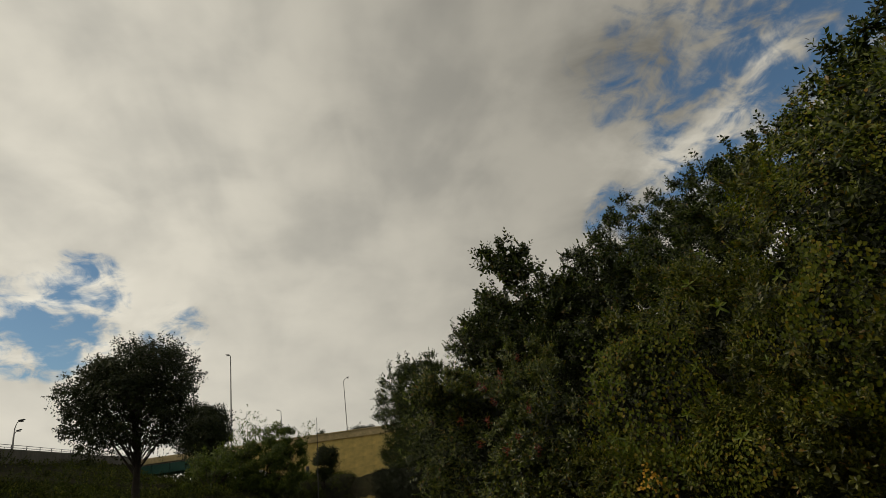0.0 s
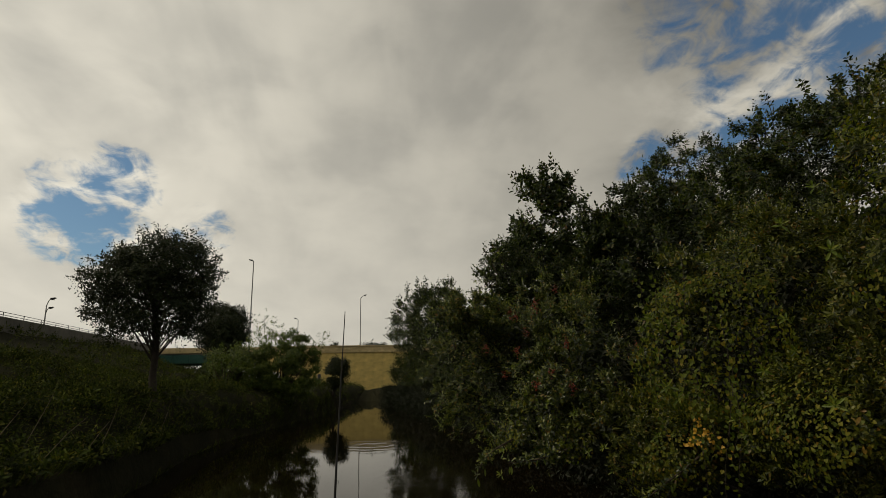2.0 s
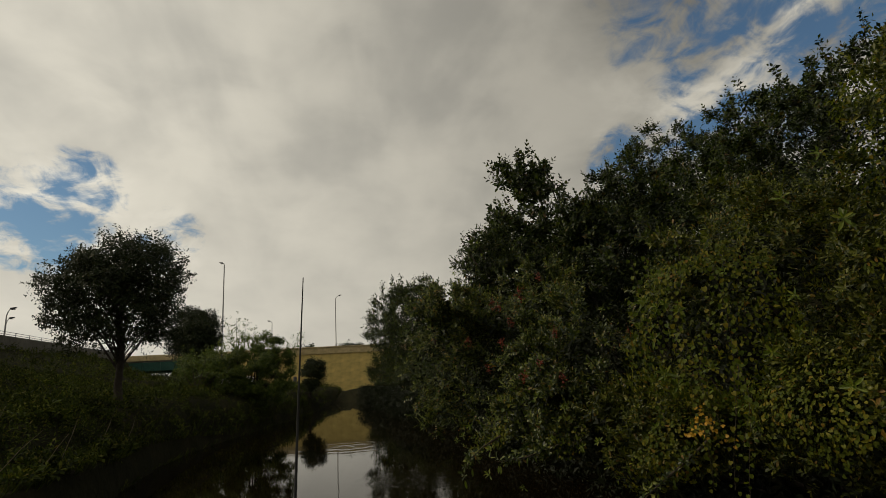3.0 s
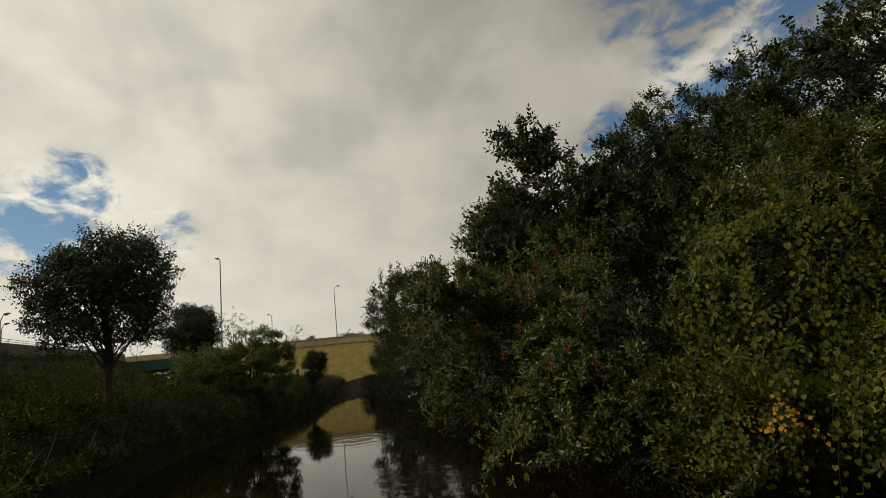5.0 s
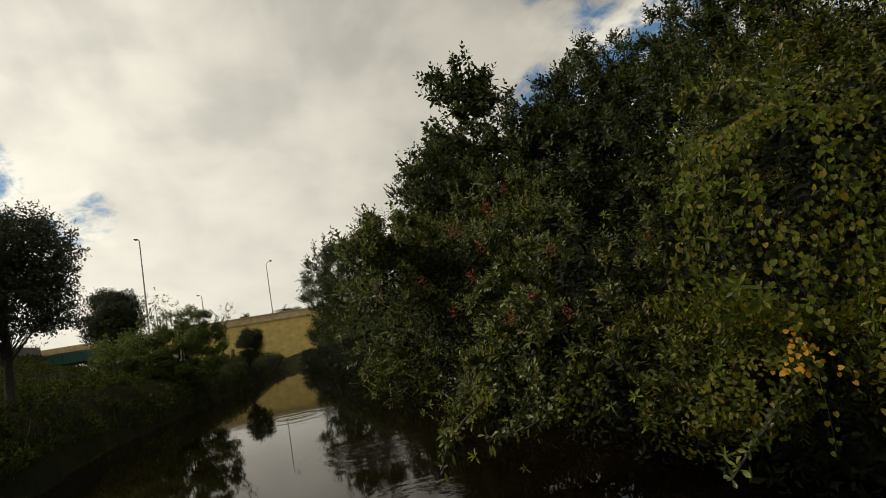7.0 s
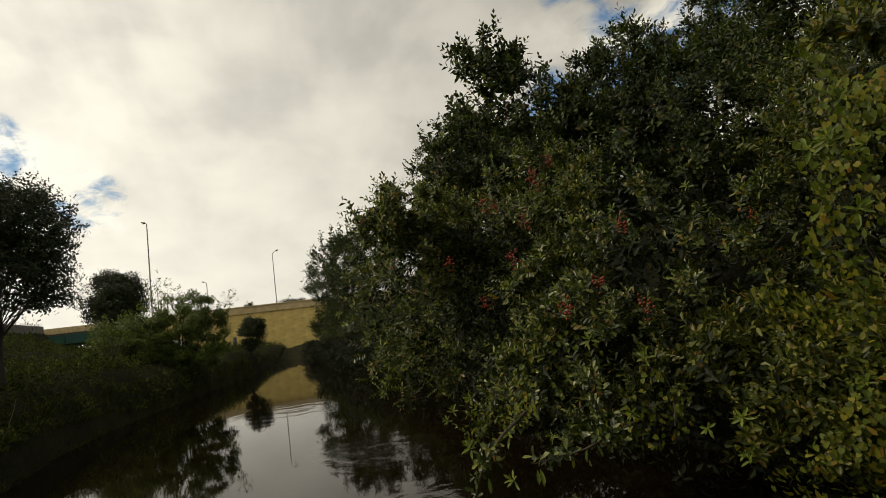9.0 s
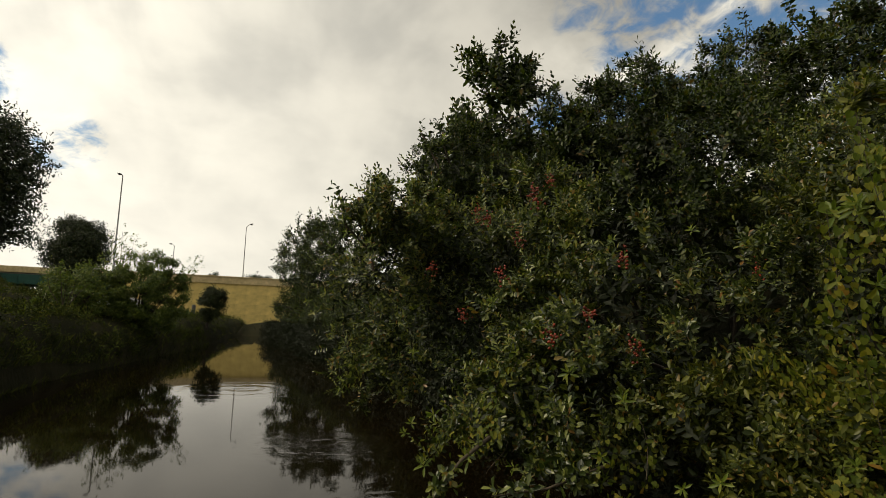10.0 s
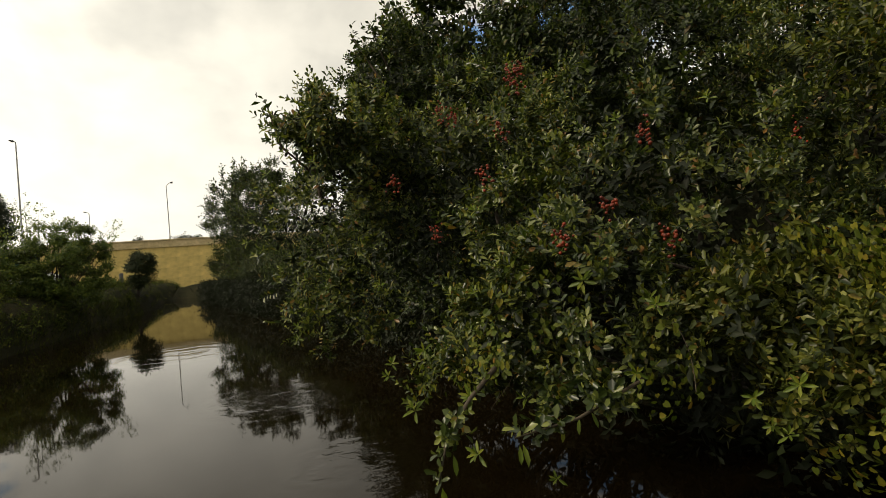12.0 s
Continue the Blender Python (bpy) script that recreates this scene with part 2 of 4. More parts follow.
def part(name, bm, mat, parent=None, label="", smooth=False):
    """A bmesh as one mesh object under a thing or a part."""
    me = bpy.data.meshes.new(name)
    bm.to_mesh(me)
    bm.free()
    if smooth:
        me.polygons.foreach_set("use_smooth", np.ones(len(me.polygons), bool))
    me.materials.append(mat)
    ob = new(name, me)
    if parent is not None:
        ob.parent = parent
        if parent.parent is None:
            ob.matrix_parent_inverse = Matrix.Translation(-parent.location)
    return tagged(ob, label)


def thing(name, at, label, category, group="", kind=""):
    ob = new(name)
    ob.location = at
    ob.empty_display_size = 0.2
    return tagged(ob, label, category, group, kind)


def box(bm, x0, x1, y0, y1, z0, z1, bevel=0.0):
    geo = bmesh.ops.create_cube(bm, size=1.0)["verts"]
    for v in geo:
        v.co = ((x0 + x1) / 2 + v.co.x * (x1 - x0), (y0 + y1) / 2 + v.co.y * (y1 - y0), (z0 + z1) / 2 + v.co.z * (z1 - z0))
    if bevel:
        bmesh.ops.bevel(bm, geom=list({e for v in geo for e in v.link_edges}), offset=bevel, segments=2, affect="EDGES")
    return geo


def tube(points, radii, sides=7):
    """Vertices and quads of a tapered tube along points."""
    pts = [Vector(p) for p in points]
    verts, faces = [], []
    for i, p in enumerate(pts):
        way = (pts[min(i + 1, len(pts) - 1)] - pts[max(i - 1, 0)]).normalized()
        a = way.orthogonal().normalized()
        b = way.cross(a)
        for k in range(sides):
            ang = 2 * math.pi * k / sides
            verts.append(p + (a * math.cos(ang) + b * math.sin(ang)) * radii[i])
    for i in range(len(pts) - 1):
        for k in range(sides):
            faces.append((i * sides + k, i * sides + (k + 1) % sides, (i + 1) * sides + (k + 1) % sides, (i + 1) * sides + k))
    return np.array(verts), np.array(faces)


def joined(pieces):
    verts, faces, n = [], [], 0
    for v, f in pieces:
        verts.append(v)
        faces.append(np.asarray(f) + n)
        n += len(v)
    return np.concatenate(verts), np.concatenate(faces)


# ---- leaves ----
rng = np.random.default_rng(7)
OVAL = (np.array([(0, 0, 0), (-0.21, 0.58, 0.07), (0.21, 0.58, 0.07), (0, 1, -0.08)], float), np.array([(0, 2, 3), (0, 3, 1)]))
SLIM = (np.array([(0, 0, 0), (-0.12, 0.34, 0.05), (0.12, 0.34, 0.05), (-0.125, 0.72, 0.05), (0.125, 0.72, 0.05), (0, 1, -0.06)], float), np.array([(0, 2, 4, 5), (0, 5, 3, 1)]))
BLUNT = (np.array([(0, 0, 0), (-0.15, 0.30, 0.06), (0.15, 0.30, 0.06), (-0.23, 0.74, 0.06), (0.23, 0.74, 0.06), (0, 1, -0.07)], float), np.array([(0, 2, 4, 5), (0, 5, 3, 1)]))
ROUND = (np.array([(0, 0, 0), (-0.29, 0.5, 0.07), (0.29, 0.5, 0.07), (0, 1, -0.08)], float), np.array([(0, 2, 3), (0, 3, 1)]))
HEART = (np.array([(0, 0, 0), (0.30, -0.14, 0.04), (0.50, 0.18, 0.07), (0.38, 0.58, 0.03), (0, 0.98, -0.08), (-0.38, 0.58, 0.03), (-0.50, 0.18, 0.07), (-0.30, -0.14, 0.04), (0, 0.5, -0.02)], float),
         np.array([(0, 1, 2, 8), (8, 2, 3, 4), (0, 8, 6, 7), (8, 4, 5, 6)]))


def rotations(n, tilt=None):
    """n random turns as matrices; tilt: how far the z axis may lean, in radians."""
    a = rng.uniform(0, 2 * np.pi, n)
    t = np.arccos(rng.uniform(-1, 1, n)) if tilt is None else rng.uniform(0, tilt, n)
    b = rng.uniform(0, 2 * np.pi, n)
    ca, sa, ct, st, cb, sb = np.cos(a), np.sin(a), np.cos(t), np.sin(t), np.cos(b), np.sin(b)
    z = np.zeros(n)
    o = np.ones(n)
    rz1 = np.stack([ca, -sa, z, sa, ca, z, z, z, o], -1).reshape(-1, 3, 3)
    rx = np.stack([o, z, z, z, ct, -st, z, st, ct], -1).reshape(-1, 3, 3)
    rz2 = np.stack([cb, -sb, z, sb, cb, z, z, z, o], -1).reshape(-1, 3, 3)
    return rz1 @ rx @ rz2


def towards(axes):
    """Turns that take z to each given axis, with a random spin."""
    axes = axes / np.linalg.norm(axes, axis=1, keepdims=True)
    ref = np.where(np.abs(axes[:, 2:3]) < 0.9, [[0, 0, 1.0]], [[1.0, 0, 0]])
    u = np.cross(ref, axes)
    u /= np.linalg.norm(u, axis=1, keepdims=True)
    v = np.cross(axes, u)
    s = rng.uniform(0, 2 * np.pi, len(axes))[:, None]
    return np.stack([u * np.cos(s) + v * np.sin(s), v * np.cos(s) - u * np.sin(s), axes], -1)


def sprig(leaf, count, length, spread, lift):
    """A twig tip along z with leaves set spirally round it."""
    pieces = []
    for i in range(count):
        f = i / max(count - 1, 1)
        ang = i * 2.4 + rng.uniform(-0.3, 0.3)
        up = lift[0] + (lift[1] - lift[0]) * f + rng.uniform(-0.15, 0.15)
        size = length * rng.uniform(0.75, 1.15) * (1 - 0.25 * f)
        v = leaf[0] * size
        c, s = math.cos(up), math.sin(up)
        v = v @ np.array([(1, 0, 0), (0, c, s), (0, -s, c)])
        c, s = math.cos(ang), math.sin(ang)
        v = v @ np.array([(c, s, 0), (-s, c, 0), (0, 0, 1)])
        v = v + (0, 0, spread * f)
        pieces.append((v, leaf[1]))
    return joined(pieces)


def scatter(templates, places, turns, sizes):
    """All templates set at the places, as one vertex and face array."""
    pick = rng.integers(0, len(templates), len(places))
    pieces = []
    for k, (v, f) in enumerate(templates):
        sel = np.where(pick == k)[0]
        if not len(sel):
            continue
        vv = np.einsum("nij,vj->nvi", turns[sel], v) * sizes[sel, None, None] + places[sel, None, :]
        ff = f[None] + (np.arange(len(sel)) * len(v))[:, None, None]
        pieces.append((vv.reshape(-1, 3), ff.reshape(-1, f.shape[1])))
    return joined(pieces)


def spray(leaf, pairs, length, reach):
    """A branchlet along z with leaves in two rows, drooping towards its tip."""
    pieces = []
    for i in range(2 * pairs + 1):
        f = (i // 2 + 1) / (pairs + 1) if i < 2 * pairs else 1.0
        side = (1 if i % 2 else -1) if i < 2 * pairs else 0
        up = 0.75 + rng.uniform(-0.2, 0.2) if side else 1.5
        v = leaf[0] * length * rng.uniform(0.75, 1.15) * (1 - 0.2 * f)
        c, s = math.cos(up), math.sin(up)
        v = v @ np.array([(1, 0, 0), (0, c, s), (0, -s, c)])
        ang = (math.pi / 2 if side > 0 else -math.pi / 2) + rng.uniform(-0.35, 0.35)
        c, s = math.cos(ang), math.sin(ang)
        v = v @ np.array([(c, s, 0), (-s, c, 0), (0, 0, 1)])
        pieces.append((v + (0, -0.10 * reach * f * f, reach * f), leaf[1]))
    return joined(pieces)


SPRIGS = [sprig(BLUNT, n, 0.042, 0.040, (-0.2, 1.0)) for n in (9, 10, 12)] + [sprig(BLUNT, 9, 0.050, 0.034, (-0.1, 1.1)), sprig(SLIM, 9, 0.052, 0.034, (-0.1, 1.1))] + [spray(BLUNT, n, 0.042, 0.030 * n) for n in (4, 5)]
MID_SPRIGS = [sprig(ROUND, n, 0.078, 0.07, (-0.1, 1.0)) for n in (7, 8)] + [sprig(OVAL, 8, 0.088, 0.08, (0.0, 1.1)), spray(ROUND, 4, 0.07, 0.24)]
LONG_SPRIGS = [sprig(SLIM, n, 0.12, 0.05, (0.0, 1.1)) for n in (8, 9, 11)]
INNER = [sprig(OVAL, 6, 0.075, 0.14, (-0.4, 0.6)) for _ in range(3)]
TALL_SPRIGS = [sprig(ROUND, n, 0.105, 0.09, (-0.2, 0.9)) for n in (6, 7)] + [sprig(OVAL, 7, 0.115, 0.10, (-0.1, 1.0)), spray(ROUND, 3, 0.095, 0.24)]
FAR_SPRIGS = [sprig(OVAL, 6, 0.13, 0.2, (0.1, 1.1)) for _ in range(2)] + [spray(ROUND, 4, 0.10, 0.34)]
WOOD_SPRIGS = [sprig(OVAL, 6, 0.23, 0.34, (0.1, 1.1)) for _ in range(2)] + [spray(ROUND, 4, 0.18, 0.6)]


def lumps(pts, seed, size):
    """A smooth uneven field at points, about -1 to 1."""
    q = pts / size + seed
    return (np.sin(q[:, 0] * 1.9 + np.sin(q[:, 1] * 1.3)) + np.sin(q[:, 1] * 2.3 + np.sin(q[:, 2] * 1.7)) + np.sin(q[:, 2] * 2.1 + np.sin(q[:, 0] * 1.1))) / 2.2


def crown_points(c, r, density, seed, shell=0.16, rough=0.2):
    """Places and outward axes over an uneven crown."""
    c, r = np.array(c, float), np.array(r, float)
    area = 4 * np.pi * ((r[0] * r[1]) ** 1.6 / 3 + (r[0] * r[2]) ** 1.6 / 3 + (r[1] * r[2]) ** 1.6 / 3) ** (1 / 1.6)
    n = int(area * density)
    d = rng.normal(size=(n, 3))
    d /= np.linalg.norm(d, axis=1, keepdims=True)
    base = c + d * r
    grow = 1 + rough * lumps(base, seed, 0.55) * 0.8 + rough * 0.5 * lumps(base, seed + 3, 0.22) - shell * rng.uniform(0, 1, n) ** 1.5
    p = c + d * r * grow[:, None]
    axis = d / r
    axis /= np.linalg.norm(axis, axis=1, keepdims=True)
    return p, axis


def leafy(name, places, axes, templates, mat, parent, lean=0.7, size=(0.8, 1.25), droop=0.25, label=""):
    ax = axes + rng.normal(size=axes.shape) * lean
    ax[:, 2] += droop
    v, f = scatter(templates, places, towards(ax), rng.uniform(*size, len(places)))
    return mesh_object(name, v, f, mat, parent, label)


def stems(base, tips, r0, mat, parent, name="stem"):
    """Bent stems from the base to inner points of the crown, one mesh each."""
    for tip in tips:
        b, e = Vector(base), Vector(tip)
        b = b + Vector((rng.uniform(-0.12, 0.12), rng.uniform(-0.12, 0.12), 0))
        mid = b.lerp(e, 0.5) + Vector(rng.normal(size=3) * 0.12 * (e - b).length)
        pts = [b.lerp(mid, 0.0), b.lerp(mid, 0.5), mid, mid.lerp(e, 0.5), e]
        v, f = tube(pts, [r0, r0 * 0.8, r0 * 0.62, r0 * 0.4, r0 * 0.15], 6)
        mesh_object(name, v, f, mat, parent, smooth=True)


# ---- ground and water ----
WATER_Z = -0.65


def left_edge(y):
    return np.interp(y, [-60, 4, 10, 14, 18, 22, 25, 28, 33, 38, 50, 66, 80], [-4.6, -4.4, -4.3, -4.5, -4.9, -4.9, -4.6, -4.2, -3.5, -2.8, -1.5, -0.9, 1.0])


def right_edge(y):
    return np.interp(y, [-60, 2, 10, 24, 30, 38, 60, 80], [5.0, 4.9, 4.9, 5.2, 4.3, 4.0, 2.8, 1.0])


def ramp_line(y):
    """Where the edge of the road ramp runs, and its height."""
    return -18.4 - 0.212 * (y - 35), 5.05 + 0.044 * (y - 35)


def ground_height(x, y):
    """Height of the banks over the water; below 0 between the shores."""
    le, re = left_edge(y), right_edge(y)
    a, b = le - x, x - re
    left = WATER_Z + (1.02 - WATER_Z) * (1 - np.exp(-np.maximum(a, 0) / np.interp(y, [9, 17], [1.3, 0.5]))) + 0.055 * np.clip(a, 0, 6) + 0.06 * np.clip(a - 6, 0, 14)
    rx, rz = ramp_line(y)
    d = x - rx
    slope = np.where(d > 0, rz - 0.75 - (0.36 + 1.2 * np.clip((y - 60) / 25, 0, 1)) * d, rz - 0.9)
    left = np.maximum(left, slope * np.clip((100 - y) / 8, 0, 1))
    right = WATER_Z + (0.5 - WATER_Z) * (1 - np.exp(-np.maximum(b, 0) / 0.6)) + (0.62 - 0.5 * np.clip((y - 36) / 20, 0, 1)) * np.clip(b - 0.6, 0, 8.5)
    inside = WATER_Z - 0.8 * np.clip(np.minimum(-a, -b) / 0.7, 0, 1)
    h = np.where(a > 0, left, np.where(b > 0, right, inside))
    far = np.clip((y - 68) / 6, 0, 1)
    h = h * (1 - far) + far * np.where(a > 0, left, np.where(b > 0, right * 0.4 + 0.4, 0.5))
    bumps = 0.06 * np.sin(x * 1.7 + np.sin(y * 0.9)) + 0.05 * np.sin(y * 2.1 + x * 0.7) + 0.03 * np.sin(x * 5.1) * np.sin(y * 4.3)
    return h + bumps * np.clip(np.maximum(a, b), 0, 1)


def make_ground():
    xs = np.unique(np.concatenate([np.linspace(-900, -70, 14), np.linspace(-70, -14, 80), np.linspace(-14, -4, 60), np.linspace(-4, 4, 70), np.linspace(4, 14, 40), np.linspace(14, 900, 20)]))
    ys = np.unique(np.concatenate([np.linspace(-900, -20, 12), np.linspace(-20, 0, 20), np.linspace(0, 30, 130), np.linspace(30, 100, 90), np.linspace(100, 1500, 14)]))
    gx, gy = np.meshgrid(xs, ys)
    v = np.stack([gx, gy, ground_height(gx, gy)], -1).reshape(-1, 3)
    nx, ny = len(xs), len(ys)
    i = (np.arange(ny - 1)[:, None] * nx + np.arange(nx - 1)).ravel()
    ob = mesh_object("ground", v, np.stack([i, i + 1, i + nx + 1, i + nx], -1), SOIL, smooth=True)
    tagged(ob, "dark weedy earth banks on both sides of the canal", "ground", kind="structure")


make_ground()
WX, WY = np.linspace(-6, 7, 3), np.linspace(-60, 78, 3)
gx, gy = np.meshgrid(WX, WY)
ob = mesh_object("water", np.stack([gx, gy, 0 * gx + WATER_Z], -1).reshape(-1, 3), [(a, a + 1, a + 4, a + 3) for a in (0, 1, 3, 4)], WATER)
tagged(ob, "still dark brown canal water reflecting the cloudy sky", "water", kind="structure")


# ---- thicket on the right bank ----
# lobes of each shrub of the thicket: centre, radii; then sprigs a square metre
THICKET_SHRUBS = [
    ([((4.05, 1.4, 1.75), (1.35, 1.3, 1.5))], 110),
    ([((4.00, 3.4, 1.75), (1.35, 1.1, 1.45)), ((3.20, 4.0, 0.78), (0.85, 0.75, 0.60))], 140),
    ([((3.55, 5.0, 1.50), (1.30, 0.9, 1.15)), ((2.75, 5.15, 0.60), (0.78, 0.52, 0.40)), ((2.25, 5.55, 0.75), (0.55, 0.45, 0.32))], 160),
    ([((2.80, 6.4, 1.20), (1.20, 0.95, 1.00)), ((2.00, 6.4, 0.64), (0.90, 0.80, 0.52))], 175),
    ([((2.40, 7.8, 1.45), (1.10, 0.95, 1.10)), ((1.35, 7.7, 1.95), (0.58, 0.40, 0.36)), ((1.55, 8.25, 1.35), (0.80, 0.70, 0.82))], 160),
    ([((2.90, 9.2, 2.05), (1.10, 1.1, 1.15)), ((2.35, 8.95, 2.70), (0.72, 0.65, 0.68))], 130),
    ([((3.10, 10.3, 3.15), (0.95, 0.8, 0.75)), ((3.38, 10.3, 3.95), (0.84, 0.7, 0.74)), ((3.42, 10.3, 4.52), (0.64, 0.50, 0.64))], 68),
    ([((4.6, 11.6, 1.75), (1.5, 1.5, 1.7)), ((4.0, 11.4, 0.55), (1.1, 1.3, 0.9))], 90),
    ([((5.0, 14.6, 1.9), (1.6, 1.9, 1.9)), ((4.5, 14.6, 0.6), (1.2, 1.8, 0.9))], 70),
    ([((5.2, 6.4, 2.2), (1.3, 1.4, 1.2))], 120),
    ([((5.4, 3.6, 2.8), (1.4, 1.5, 1.3))], 110),
    ([((5.2, 1.0, 2.8), (1.5, 1.4, 1.5))], 80),
    ([((4.8, 8.8, 2.8), (1.4, 1.4, 1.15)), ((4.6, 9.6, 3.75), (0.95, 0.95, 0.95)), ((3.95, 9.75, 3.3), (0.75, 0.75, 0.98))], 105),
    ([((5.6, 11.4, 3.3), (1.4, 1.5, 1.2))], 85),
    ([((7.0, 7.8, 3.7), (1.5, 1.6, 1.3))], 85),
    ([((7.3, 4.6, 4.0), (1.7, 1.8, 1.5))], 85),
    ([((7.6, 11.0, 4.3), (1.6, 1.6, 1.35))], 75),
    ([((6.9, 15.0, 4.0), (1.8, 2.0, 1.6))], 60),
    ([((9.9, 9.2, 5.5), (1.5, 1.4, 1.45))], 70),
    ([((9.9, 6.4, 5.5), (1.7, 1.6, 1.6))], 60),
    ([((9.9, 11.9, 6.1), (1.35, 1.35, 1.4))], 70),
    ([((9.9, 15.8, 6.5), (2.0, 2.0, 1.7))], 50),
]
FAR_SHRUBS = [([((5.9, 18.6, 1.9), (1.6, 2.4, 1.5)), ((5.1, 18.6, 0.7), (1.1, 2.3, 0.9))], 60), ([((5.9, 23.6, 2.0), (1.7, 2.8, 1.6)), ((5.2, 23.6, 0.8), (1.1, 2.7, 0.9))], 55),
              ([((5.3, 30.0, 1.0), (1.5, 3.6, 1.2))], 40), ([((5.1, 38.5, 1.2), (1.5, 4.4, 1.5))], 40)]
FAR_TREES = [([((6.9, 49.0, 4.6), (3.7, 4.4, 4.7)), ((5.7, 49.0, 1.1), (2.4, 4.4, 2.0))], 16), ([((6.7, 58.3, 5.3), (3.8, 4.2, 5.15)), ((5.55, 58.3, 1.4), (2.6, 4.4, 2.3))], 16)]
ALL_LOBES = [lobe for lobes, _ in THICKET_SHRUBS for lobe in lobes]


def inside_any(p, lobes, level):
    hit = np.zeros(len(p), bool)
    for c, r in lobes:
        hit |= (((p - np.array(c)) / np.array(r)) ** 2).sum(1) < level
    return hit


def bough_points(c, r, density, bough=0.34):
    """Places and axes of leaf clusters along arching boughs that grow out of a crown and droop at their tips, with gaps between."""
    c, r = np.array(c, float), np.array(r, float)
    area = 4 * np.pi * (((r[0] * r[1]) ** 1.6 + (r[0] * r[2]) ** 1.6 + (r[1] * r[2]) ** 1.6) / 3) ** (1 / 1.6)
    count = int(8 + 0.66 * area / bough ** 2)
    i = np.arange(count) + 0.5
    phi, th = np.arccos(1 - 2 * i / count), np.pi * (1 + 5 ** 0.5) * i + rng.uniform(0, 6)
    d = np.stack([np.cos(th) * np.sin(phi), np.sin(th) * np.sin(phi), np.cos(phi)], -1) + rng.normal(size=(count, 3)) * 0.16
    d /= np.linalg.norm(d, axis=1, keepdims=True)
    d = d[d[:, 0] < 0.62]
    P, A = [], []
    for k in range(len(d)):
        out = rng.uniform(0.82, 1.1)
        tip = c + d[k] * r * out
        length = bough * rng.uniform(1.5, 2.6)
        way = d[k] + np.array([0, 0, 0.45]) + rng.normal(size=3) * 0.25
        way /= np.linalg.norm(way)
        root = tip - way * length + np.array([0, 0, 0.1 * length])
        n = max(5, int(density * length * bough * 1.25))
        f = rng.uniform(0.12, 1.0, n) ** 0.75
        arch = (0.34 * length * np.sin(np.pi * f) - 0.12 * length * f ** 3)[:, None] * np.array([0, 0, 1.0])
        mid = root + (tip - root) * f[:, None] + arch
        off = rng.normal(size=(n, 3))
        off /= np.linalg.norm(off, axis=1, keepdims=True)
        off[:, 2] = np.abs(off[:, 2]) * 0.75 - 0.12
        wide = bough * (0.40 - 0.26 * f) * rng.uniform(0.25, 1.0, n) ** 0.5
        P.append(mid + off * wide[:, None])
        A.append(0.75 * off + 0.45 * d[k] + 0.3 * way + np.array([-0.12, 0, 0.42]))
    return np.concatenate(P), np.concatenate(A)


def shrub(lobes, density, sprigs=None, mat=None, label="", inner=0.72, near_lobes=(), droop=0.0, lean=0.4, bough=0.34, hollow=-0.4):
    c, r = lobes[0]
    bx = max(c[0] + 0.75 * r[0], float(right_edge(c[1])) + 0.2)
    base = (bx, c[1], float(ground_height(np.array(bx), np.array(c[1]))) - 0.05)
    ob = thing("shrub", base, label, "shrub", "shrubs on the overgrown bank")
    others = [l for l in near_lobes if l not in lobes]
    P, A = [], []
    for lc, lr in lobes:
        p, a = bough_points(lc, lr, density, bough)
        ok = ~inside_any(p, others, 0.5) & (p[:, 2] > 0.47 + 0.13 * lumps(p, 6.0, 0.33)) & (lumps(p, lc[1], 0.42) + 0.8 * lumps(p, lc[1] + 2.0, 0.85) > hollow)
        P.append(p[ok])
        A.append(a[ok])
    P, A = np.concatenate(P), np.concatenate(A)
    leafy("crown", P, A, sprigs or SPRIGS, mat or LEAF, ob, lean, droop=droop)
    # near-black leaf core: the crown's inner shade is painted into its leaves
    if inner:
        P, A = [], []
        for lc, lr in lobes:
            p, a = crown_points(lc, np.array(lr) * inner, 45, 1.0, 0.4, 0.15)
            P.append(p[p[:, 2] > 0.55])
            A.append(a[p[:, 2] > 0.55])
        leafy("inner_shade_foliage", np.concatenate(P), np.concatenate(A), INNER, LEAF_SHADED, ob, 1.0)
    tips = [Vector(lc) + Vector(np.clip(rng.normal(size=3) * 0.4, -0.6, 0.6) * np.array(lr)) for lc, lr in lobes[:1] for _ in range(5)]
    for tip in tips:
        tip.z = max(tip.z, 0.9)
    stems(base, tips, 0.045, BARK, ob)
    return ob


NEAR_SHRUBS = []
for k, (lobes, dens) in enumerate(THICKET_SHRUBS):
    bright, close = k in (0, 1, 2), k in (0, 1, 2, 3, 4, 5, 9)
    label = "olive-green leafy shrub overhanging the canal" if bright else "dense dark green shrub on the canal bank"
    NEAR_SHRUBS.append(shrub(lobes, dens * (1.15 if close else 0.75), SPRIGS if close else TALL_SPRIGS if k in (6, 11, 15, 16, 17, 18, 19, 20, 21) else MID_SPRIGS, LEAF if bright else LEAF_MID if k in (3, 4, 9, 10) else LEAF_DEEP, label, inner=0.25 if k == 6 else 0.72, near_lobes=ALL_LOBES, bough=0.25 if close else 0.36, hollow=-0.95 if k == 6 else -0.22 if close else -0.4))
for lobes, dens in FAR_SHRUBS:
    shrub(lobes, dens * 1.1, FAR_SPRIGS, LEAF_DEEP, "low dark green shrub leaning over the canal bank", droop=0.3, bough=0.5)
FAR_ONES = []
